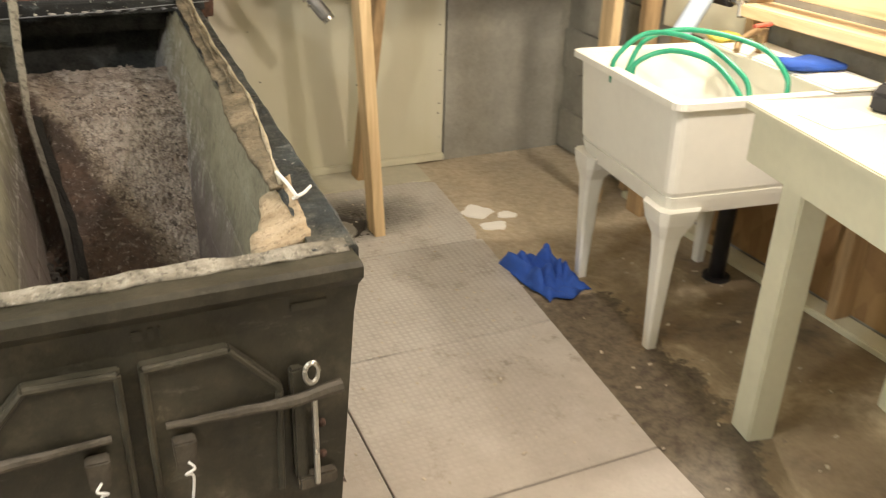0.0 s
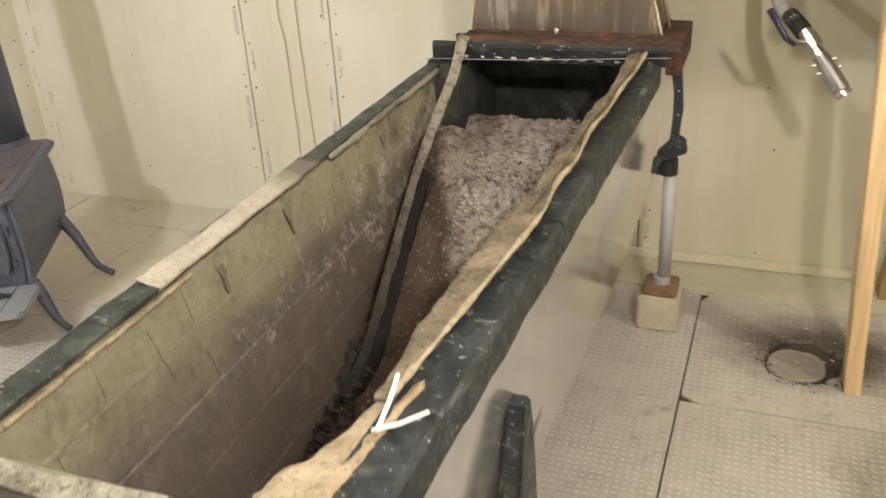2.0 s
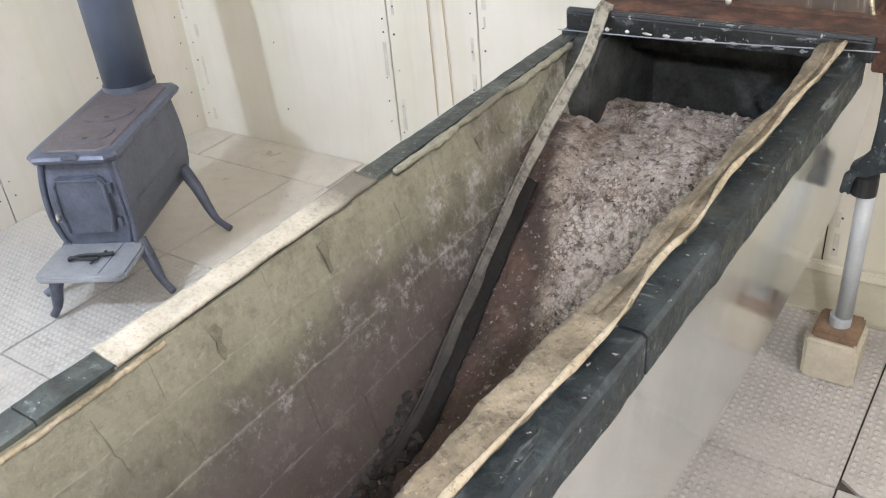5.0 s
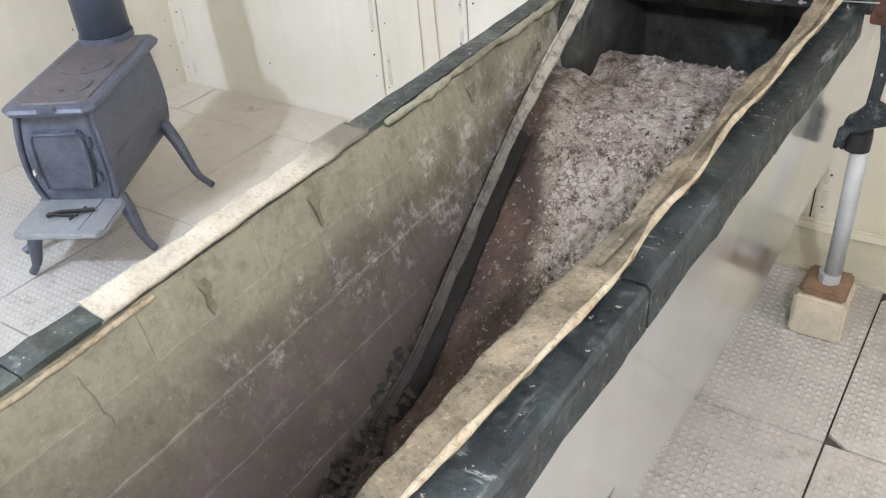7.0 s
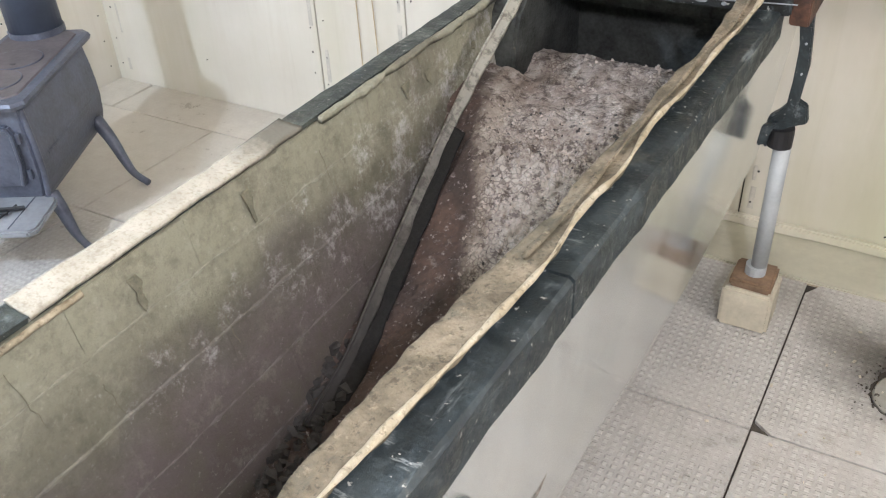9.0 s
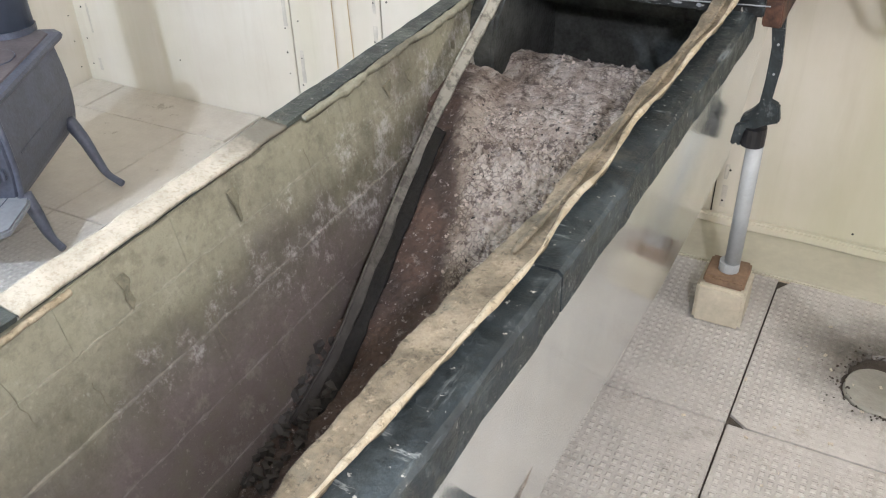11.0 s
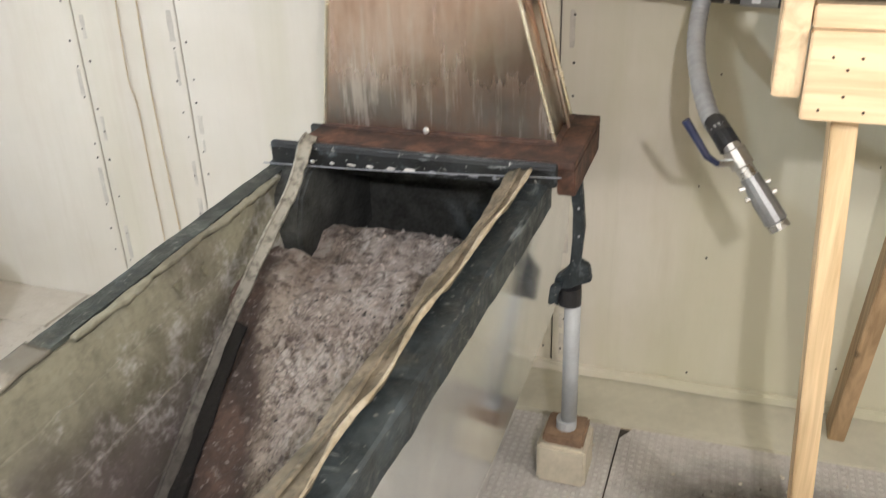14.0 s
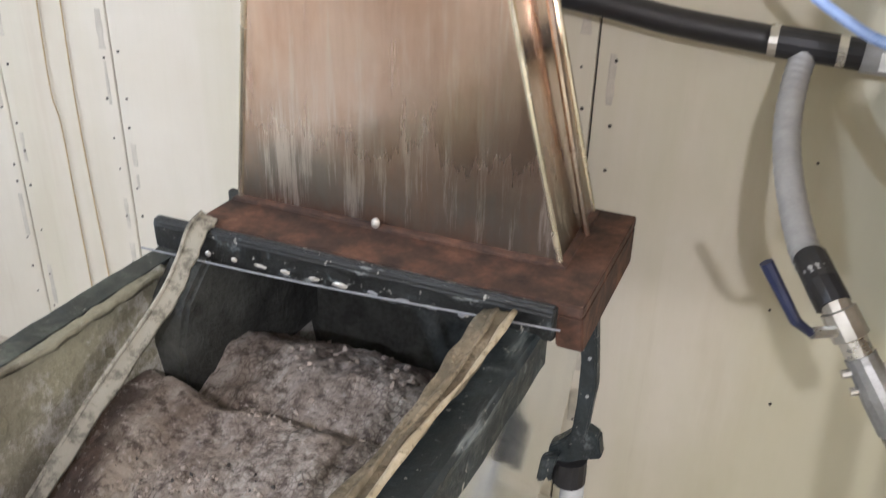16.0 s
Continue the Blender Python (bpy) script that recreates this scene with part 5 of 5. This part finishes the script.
# ---- timber stand ----
stand = thing("timber_stand", "stand of new pine boards with leaning post", "stand", at=(1.2, 3.2, 0.0))
part("post", box(-0.022, 0.022, -0.045, 0.045, 0, 1.13, 0.003, Matrix(((1, 0, -0.060, 1.163), (0, 1, 0, 3.215), (0, 0, 1, -0.02), (0, 0, 0, 1)))), M_PINE, stand)
part("brace", box(-0.022, 0.022, -0.045, 0.045, 0, 1.25, 0.003, Matrix(((1, 0, 0.035, 1.295), (0, 1, -0.22, 3.815), (0, 0, 1, -0.01), (0, 0, 0, 1)))), M_OLDWOOD, stand, "aged brown brace board")
beam = part("beam", box(1.017, 2.25, 3.128, 3.166, 1.116, 1.266, 0.003), M_PINE_X, stand)
part("beam", box(0.968, 1.014, 3.14, 3.25, 1.15, 1.318, 0.003), M_PINE_Y, stand)
part("deck_board", box(1.017, 2.25, 3.145, 3.30, 1.268, 1.306, 0.003), M_PINE_X, stand)
part("deck_board", box(1.017, 2.25, 3.31, 3.45, 1.268, 1.306, 0.003), M_PINE_X, stand)
part("post", box(2.15, 2.194, 3.17, 3.26, FLOOR, 1.116, 0.003), M_PINE, stand)
# unseen board, added to throw shade on the upper right wall
part("shelf_board", box(0.95, 2.25, 3.12, 3.78, 1.50, 1.525, 0.003), M_PINE_X, stand)
part("post", box(1.03, 1.07, 3.70, 3.738, 1.306, 1.50, 0.003), M_PINE, stand)
part("rear_board", box(1.03, 2.2, 3.74, 3.775, 1.32, 1.48, 0.003), M_PINE_X, stand)
for x, z in ((1.045, 1.135), (1.055, 1.225), (1.08, 1.16), (1.10, 1.225), (1.08, 1.205), (1.115, 1.135), (1.16, 1.2)):
    bm = bmesh.new()
    bmesh.ops.create_cone(bm, cap_ends=True, segments=8, radius1=0.0028, radius2=0.0024, depth=0.003, matrix=pose(x, 3.1275, z, 90))
    part("nail", bm, M_RUST, beam)
pan = thing("steel_pan", "dark teal painted steel pan frame on the timber stand", "pan", at=(1.5, 3.2, 1.32))
part("upright", rough_up(box(0.962, 1.024, 3.11, 3.138, 1.322, 1.50, 0.004), 0.001, 20), M_TEAL, pan)
part("edge", box(1.026, 2.2, 3.116, 3.136, 1.335, 1.362, 0.003), M_TEAL, pan)
part("bottom", box(1.03, 2.2, 3.14, 3.7, 1.322, 1.330, 0.002), M_TEAL, pan)

# ---- plumbing on the back wall ----
pipe = thing("wall_pipe", "black plastic water pipe with brass valve along the wall", "pipe", at=(0.0, 3.82, 1.25))
YP = 3.825
part("pipe", tube([(-0.40, YP, 1.300), (0.0, YP, 1.285), (0.42, YP, 1.247), (0.60, YP, 1.222), (0.765, YP, 1.208)], 0.0245, 14), M_RUBBER, pipe, "", True)
part("elbow", tube([(-0.80, YP + 0.05, 1.278), (-0.805, YP, 1.280), (-0.77, YP, 1.284)], 0.026, 12), M_STEEL, pipe, "", True)
part("hose_piece", tube([(-0.77, YP, 1.284), (-0.685, YP, 1.288)], 0.024, 12, False), M_RUBBER, pipe)
valve = part("brass_valve", tube([(-0.685, YP, 1.288), (-0.665, YP, 1.289), (-0.655, YP, 1.289), (-0.60, YP, 1.291), (-0.59, YP, 1.291), (-0.565, YP, 1.292)], lambda u: 0.027 + 0.010 * math.sin(math.pi * u), 10), M_BRASS, pipe, "tarnished brass ball valve")
part("stem", tube([(-0.625, YP, 1.29), (-0.625, YP, 1.36)], 0.012, 10, False), M_BRASS, valve)
part("coupling", tube([(-0.565, YP, 1.292), (-0.45, YP, 1.296)], 0.029, 14, False), M_HOSE, pipe)
part("tee", tube([(-0.43, YP, 1.30), (-0.43, YP, 1.42)], 0.024, 12, False), M_HOSE, pipe)
for x, z in ((-0.70, 1.288), (-0.555, 1.292), (-0.46, 1.296), (-0.385, 1.299), (-0.36, 1.298), (0.755, 1.209), (0.862, 1.203), (0.99, 1.196)):
    part("hose_clamp", tube([(x, YP, z), (x + 0.014, YP, z)], 0.0275, 16, False), M_STEEL, pipe, "bright hose clamp")
part("clamp_screw", box(-0.365, -0.35, YP - 0.04, YP - 0.025, 1.24, 1.265, 0.002), M_STEEL, pipe)
part("tee", tube([(0.765, YP, 1.208), (0.865, YP, 1.203)], 0.0265, 14, False), M_RUBBER, pipe)
part("pipe", tube([(0.865, YP, 1.203), (0.90, YP, 1.201)], 0.026, 14, False), M_RUBBER, pipe)
part("coupling", tube([(0.90, YP, 1.201), (0.985, YP, 1.197)], 0.029, 14, False), M_HOSE, pipe, "grey hose coupling")
part("sticker", box(0.925, 0.945, YP - 0.036, YP - 0.033, 1.185, 1.215, 0.001), M_WHITE, pipe)
part("pipe", tube([(0.985, YP, 1.197), (1.9, YP, 1.17)], 0.028, 14, False), M_RUBBER, pipe)
part("tap_body", tube([(0.985, YP - 0.02, 1.235), (0.985, YP - 0.02, 1.285)], 0.026, 12, False), M_BRASS, pipe, "rusty tap")
part("tap_lever", tube([(0.935, YP - 0.05, 1.315), (0.985, YP - 0.05, 1.305), (1.03, YP - 0.05, 1.31)], 0.010, 8), M_RUBBER, pipe)

hang = thing("drain_hose", "grey ribbed hose hanging with a ball valve and coupler", "hose", at=(0.9, 3.5, 1.0))
hp = [(0.815, YP, 1.205), (0.808, YP - 0.03, 1.15), (0.812, 3.72, 1.09), (0.832, 3.62, 1.04), (0.866, 3.50, 0.995), (0.895, 3.42, 0.985)]


def ribbed(u):
    return 0.0215 + 0.0006 * math.sin(u * 150)


part("hose", tube(glide(hp, 24), ribbed, 14, False), M_HOSE, hang, "", True)
part("hose_cuff", tube([(0.878, 3.468, 0.992), (0.898, 3.415, 0.982), (0.915, 3.395, 0.965)], 0.0235, 14, False), M_RUBBER, hang)
A, B = Vector((0.908, 3.40, 0.978)), Vector((1.030, 3.345, 0.818))


def along(u, r=(0, 0, 0)):
    return tuple(A.lerp(B, u) + Vector(r))


vb = part("ball_valve", tube([along(0.02), along(0.10), along(0.11), along(0.30), along(0.31), along(0.42)], lambda u: 0.019 if u < 0.35 or u > 0.75 else 0.024, 10, False), M_STEEL, hang, "steel ball valve")
part("lever", tube([(0.893, 3.345, 0.945), (0.872, 3.335, 0.962), (0.822, 3.335, 1.036)], lambda u: 0.006 + 0.003 * u, 8, False), M_NAVY, vb, "dark blue lever handle")
part("stem", tube([along(0.25), (0.893, 3.345, 0.945)], 0.008, 8, False), M_STEEL, vb)
part("coupler", tube([along(0.42), along(0.46), along(0.48), along(0.70), along(0.72), along(0.93), along(0.94), along(1.0)], lambda u: 0.021 if u < 0.3 else (0.0245 if u < 0.75 else 0.021), 14, False), M_COUPLER, hang, "dark metal hose coupler")
for s in (0.52, 0.64):
    part("cam_ear", tube([along(s, (-0.029, -0.01, -0.01)), along(s, (0.029, 0.01, 0.01))], 0.006, 8, False), M_STEEL, hang)
part("end_ring", tube([along(0.95), along(1.02)], 0.0225, 16, False), M_STEEL, hang, "bright end ring")
part("bore", tube([along(1.019), along(1.0225)], 0.016, 16, False), M_RUBBER, hang)

bluetube = thing("clear_tube", "thin pale blue plastic tube curving above the pipe", "tube", at=(0.9, 3.6, 1.25))
part("tube", tube([(0.70, 3.72, 1.60), (0.715, 3.70, 1.45), (0.76, 3.68, 1.355), (0.85, 3.64, 1.29), (0.96, 3.58, 1.265), (1.2, 3.50, 1.31), (1.6, 3.45, 1.345)], 0.0085, 10), M_CLEAR, bluetube, "", True)
for pts, name, lab in (([(-0.95, 3.905, 1.6), (-0.955, 3.903, 1.27), (-0.968, 3.903, 1.05), (-0.972, 3.902, 0.86), (-0.958, 3.903, 0.77), (-0.955, 3.903, 0.55), (-0.95, 3.905, 0.02)], "cable", "thin tan cable hanging loosely on the wall"), ([(-0.885, 3.905, 1.24), (-0.893, 3.903, 0.9), (-0.888, 3.903, 0.6), (-0.87, 3.905, 0.05)], "cable", "thin brown cable hanging straight on the wall")):
    c = thing(name, lab, "cable", "cables on the wall", at=pts[0])
    part("strand", tube(pts, 0.0020, 6), M_CABLE, c)

# ---- floor things ----
rag = thing("blue_rag", "crumpled bright blue cloth on the floor by the slabs", "cloth", at=(1.6, 2.6, FLOOR))
bm = bmesh.new()
n = 26
vs = [[None] * n for _ in range(n)]
for i in range(n):
    for j in range(n):
        u, v = i / (n - 1), j / (n - 1)
        x, y = 1.49 + 0.22 * u + 0.03 * v * (1 - u), 2.80 - 0.33 * v + 0.03 * u * v
        x, y = x + 0.02 * noise.noise(Vector((u * 3, v * 3, 1))), y + 0.03 * noise.noise(Vector((u * 3, v * 3, 5)))
        edge = min(u, 1 - u, v, 1 - v)
        z = FLOOR + 0.006 + 0.085 * min(1, edge * 6) * abs(noise.noise(Vector((u * 4.5, v * 4.5, 9)))) * 1.6 + 0.01 * abs(noise.noise(Vector((u * 11, v * 11, 2))))
        vs[i][j] = bm.verts.new((x, y, z))
for i in range(n - 1):
    for j in range(n - 1):
        bm.faces.new((vs[i][j], vs[i + 1][j], vs[i + 1][j + 1], vs[i][j + 1]))
cloth = part("cloth", bm, M_BLUE, rag, "", True)
cloth.modifiers.new("thickness", "SOLIDIFY").thickness = 0.003
single("wood_offcut", box(2.26, 2.37, 2.98, 3.08, FLOOR, 0.16, 0.004), M_OLDWOOD, "short brown wood offcut standing by the wall", "wood")
# pools of light on the floor, laid as thin white patches
for k, (x, y, r) in enumerate(((1.635, 3.27, 0.10), (1.64, 3.12, 0.075), (1.745, 3.20, 0.06))):
    bm = bmesh.new()
    pts = [(x + r * (0.7 + 0.5 * noise.noise(Vector((k * 5, a, 0)))) * math.cos(a), y + 0.8 * r * (0.7 + 0.5 * noise.noise(Vector((a, k * 3, 4)))) * math.sin(a)) for a in np.linspace(0, 2 * math.pi, 18)[:-1]]
    single("plaster_spill", prism(pts, "z", FLOOR, FLOOR + 0.004), M_WHITE, "pool of light on the floor, modelled as a thin white patch", "spill", "plaster splashes")
flakes, crumbs, r = bmesh.new(), bmesh.new(), random.Random(8)
for _ in range(60):
    x, y, s = r.uniform(1.45, 2.2), r.uniform(1.3, 2.7), r.uniform(0.002, 0.008)
    add_box(flakes, -s, s, -s * 0.6, s * 0.6, 0, 0.003, 0, pose(x, y, FLOOR, r.uniform(-8, 8), 0, r.uniform(0, 180)))
for _ in range(130):
    x, y, s = r.uniform(0.58, 1.4), r.uniform(1.6, 3.6), r.uniform(0.0015, 0.006)
    add_box(flakes, -s, s, -s * 0.6, s * 0.6, 0, 0.003, 0, pose(x, y, 0.0, r.uniform(-8, 8), 0, r.uniform(0, 180)))
for _ in range(170):
    a, q = r.uniform(0, 6.283), abs(r.gauss(0, 1))
    x, y, s = 1.06 + (0.12 + 0.035 * q) * math.cos(a), 3.31 + (0.11 + 0.03 * q) * math.sin(a), r.uniform(0.0008, 0.0032)
    add_box(crumbs, -s, s, -s * 0.7, s * 0.7, 0, s * 0.8, 0, pose(x, y, 0.0, r.uniform(-15, 15), 0, r.uniform(0, 180)))
single("dirt_crumbs", crumbs, M_DIRT, "dark dirt crumbs round the broken slab hole", "dirt", kind="stuff")
single("debris", flakes, M_DEBRIS, "small flakes and crumbs scattered on the floor", "debris", kind="stuff")

# ---- slabs, with the broken hole round the stub ----
def slab_left(y):
    return 0.70 + 0.02 * (y - 3.0)


def slab_right(y):
    return 1.36 + 0.105 * max(0.0, y - 1.4)


def slab_gap(y, k):
    return slab_left(y) - 0.003 - k * 0.75


# the first three rows are unseen, added to brighten the stack's reflection
ROWS_Y = [-2.2, -1.68, -1.005, -0.33, 0.345, 1.02, 1.69, 2.365, 3.015, 3.66]
pave = single("pavement", box(XL, 1.30, YF, 3.66, -0.06, FLOOR + 0.003, 0), M_DIRT, "dirt bedding under the concrete slabs", "floor", kind="structure")
HX, HY = 1.025, 3.295
for row, (y0, y1) in enumerate(zip(ROWS_Y, ROWS_Y[1:])):
    a, b = y0 + 0.002, y1 - 0.002
    quad = [(slab_left(a) + 0.002, a), (slab_right(a), a), (slab_right(b), b), (slab_left(b) + 0.002, b)]
    if row < len(ROWS_Y) - 2:
        part("slab", prism(quad, "z", -0.03, 0.0, 0.002), M_SLAB, pave)
    else:
        # this slab is broken open: a ragged round hole
        m, bm = 48, bmesh.new()
        ring_in, ring_out = [], []
        for i in range(m):
            t = 2 * math.pi * i / m
            c, s = math.cos(t), math.sin(t)
            rr = 0.102 + 0.014 * noise.noise(Vector((c * 2.2, s * 2.2, 3))) + 0.012 * noise.noise(Vector((c * 6, s * 6, 8))) + 0.032 * max(0, 0.5 * c + 0.86 * s)
            ring_in.append((HX + rr * c, HY + rr * s))
            best = 9.0
            for (px, py), (qx, qy) in zip(quad, quad[1:] + quad[:1]):
                ex, ey = qx - px, qy - py
                den = c * ey - s * ex
                if abs(den) > 1e-9:
                    k = ((px - HX) * ey - (py - HY) * ex) / den
                    if k > 0:
                        best = min(best, k)
            ring_out.append((HX + best * c, HY + best * s))
        add_loft(bm, [[(x, y, -0.03) for x, y in ring_in], [(x, y, -0.008) for x, y in ring_in], [(HX + (x - HX) * 1.06, HY + (y - HY) * 1.06, 0.0) for x, y in ring_in], [(x, y, 0.0) for x, y in ring_out], [(x, y, -0.03) for x, y in ring_out]], False)
        part("slab", bm, M_SLAB, pave, "concrete slab with a broken-out hole")
    for k in range(4):
        part("slab", prism([(max(XL, slab_gap(a, k + 1) + 0.004), a), (slab_gap(a, k), a), (slab_gap(b, k), b), (max(XL, slab_gap(b, k + 1) + 0.004), b)], "z", -0.03, 0.0, 0.002), M_SLAB, pave)
for k in range(4):
    x1 = 0.145 - k * 0.75
    part("slab", prism([(max(XL, x1 - 0.742), 3.664), (x1, 3.664), (x1, YB - 0.002), (max(XL, x1 - 0.742), YB - 0.002)], "z", -0.03, -0.002, 0.003), M_SLAB, pave)
single("concrete_stub", rough_up(tube([(1.015, 3.285, -0.03), (1.015, 3.285, -0.002), (1.015, 3.285, 0.003)], lambda u: 0.085 if u < 0.9 else 0.080, 26, False), 0.005, 18), M_CINDER, "round concrete stub in the broken slab hole", "stub")

# ---- bricks of the lining, last ----
def brick_mesh(length, height):
    bm = box(-length / 2, length / 2, -0.014, 0.014, -height / 2, height / 2, 0.0018)
    me = bpy.data.meshes.new("brick")
    bm.to_mesh(me)
    bm.free()
    me.materials.append(M_BRICK)
    return me


WHOLE, CUT = brick_mesh(0.2262, 0.1128), brick_mesh(0.2262, 0.086)
rng = random.Random(12)
for side in (-1, 1):
    for course in range(5):
        z = 0.821 - course * 0.1155
        for k in range(9):
            y = 1.62 + k * 0.229 - 0.1145 * (course % 2) + (0.03 if side > 0 else 0.0)
            if y > 3.5 or y < 1.615 or bottom_z(y) > z + 0.05:
                continue
            zz = z + (rim_z(side, y) - 0.862) - (0 if course else 0.0134)
            ob = new("brick", WHOLE if course else CUT)
            ob.parent = arch
            ob.matrix_parent_inverse = arch.matrix_world.inverted()
            lean = math.degrees(math.atan(0.2))
            ob.matrix_basis = pose(lining_x(side, y, zz) + side * (0.0171 + rng.uniform(-0.0008, 0.0008)), y, zz, 0, 0, 90 * side) @ pose(0, 0, 0, lean, rng.uniform(-0.5, 0.5), rng.uniform(-0.6, 0.6))
    for course in range(4):
        z = 0.821 - 0.05775 - course * 0.1155
        pts = []
        for y in np.linspace(1.52, 3.05 if course < 2 else 2.75, 170):
            zz = z + (rim_z(side, y) - 0.862)
            if zz > ash_height(lining_x(side, y, zz), y) - 0.03:
                w = noise.noise(Vector((y * 14, course * 3.0, side)))
                pts.append((lining_x(side, y, zz) + side * (0.0028 - 0.0015 * w), y, zz + 0.006 * noise.noise(Vector((y * 16, course * 7.0, side * 2)))))
        if len(pts) > 3:
            tagged(part("mortar_bead", tube(pts, lambda u: max(0.0006, (0.0032 if course == 1 else 0.0016) + 0.005 * noise.noise(Vector((u * 40, course * 5.0, side))) + 0.003 * noise.noise(Vector((u * 130, course * 9.0, side)))), 6, False), M_MORTARPALE, arch), "rough pale line of squeezed-out mortar")
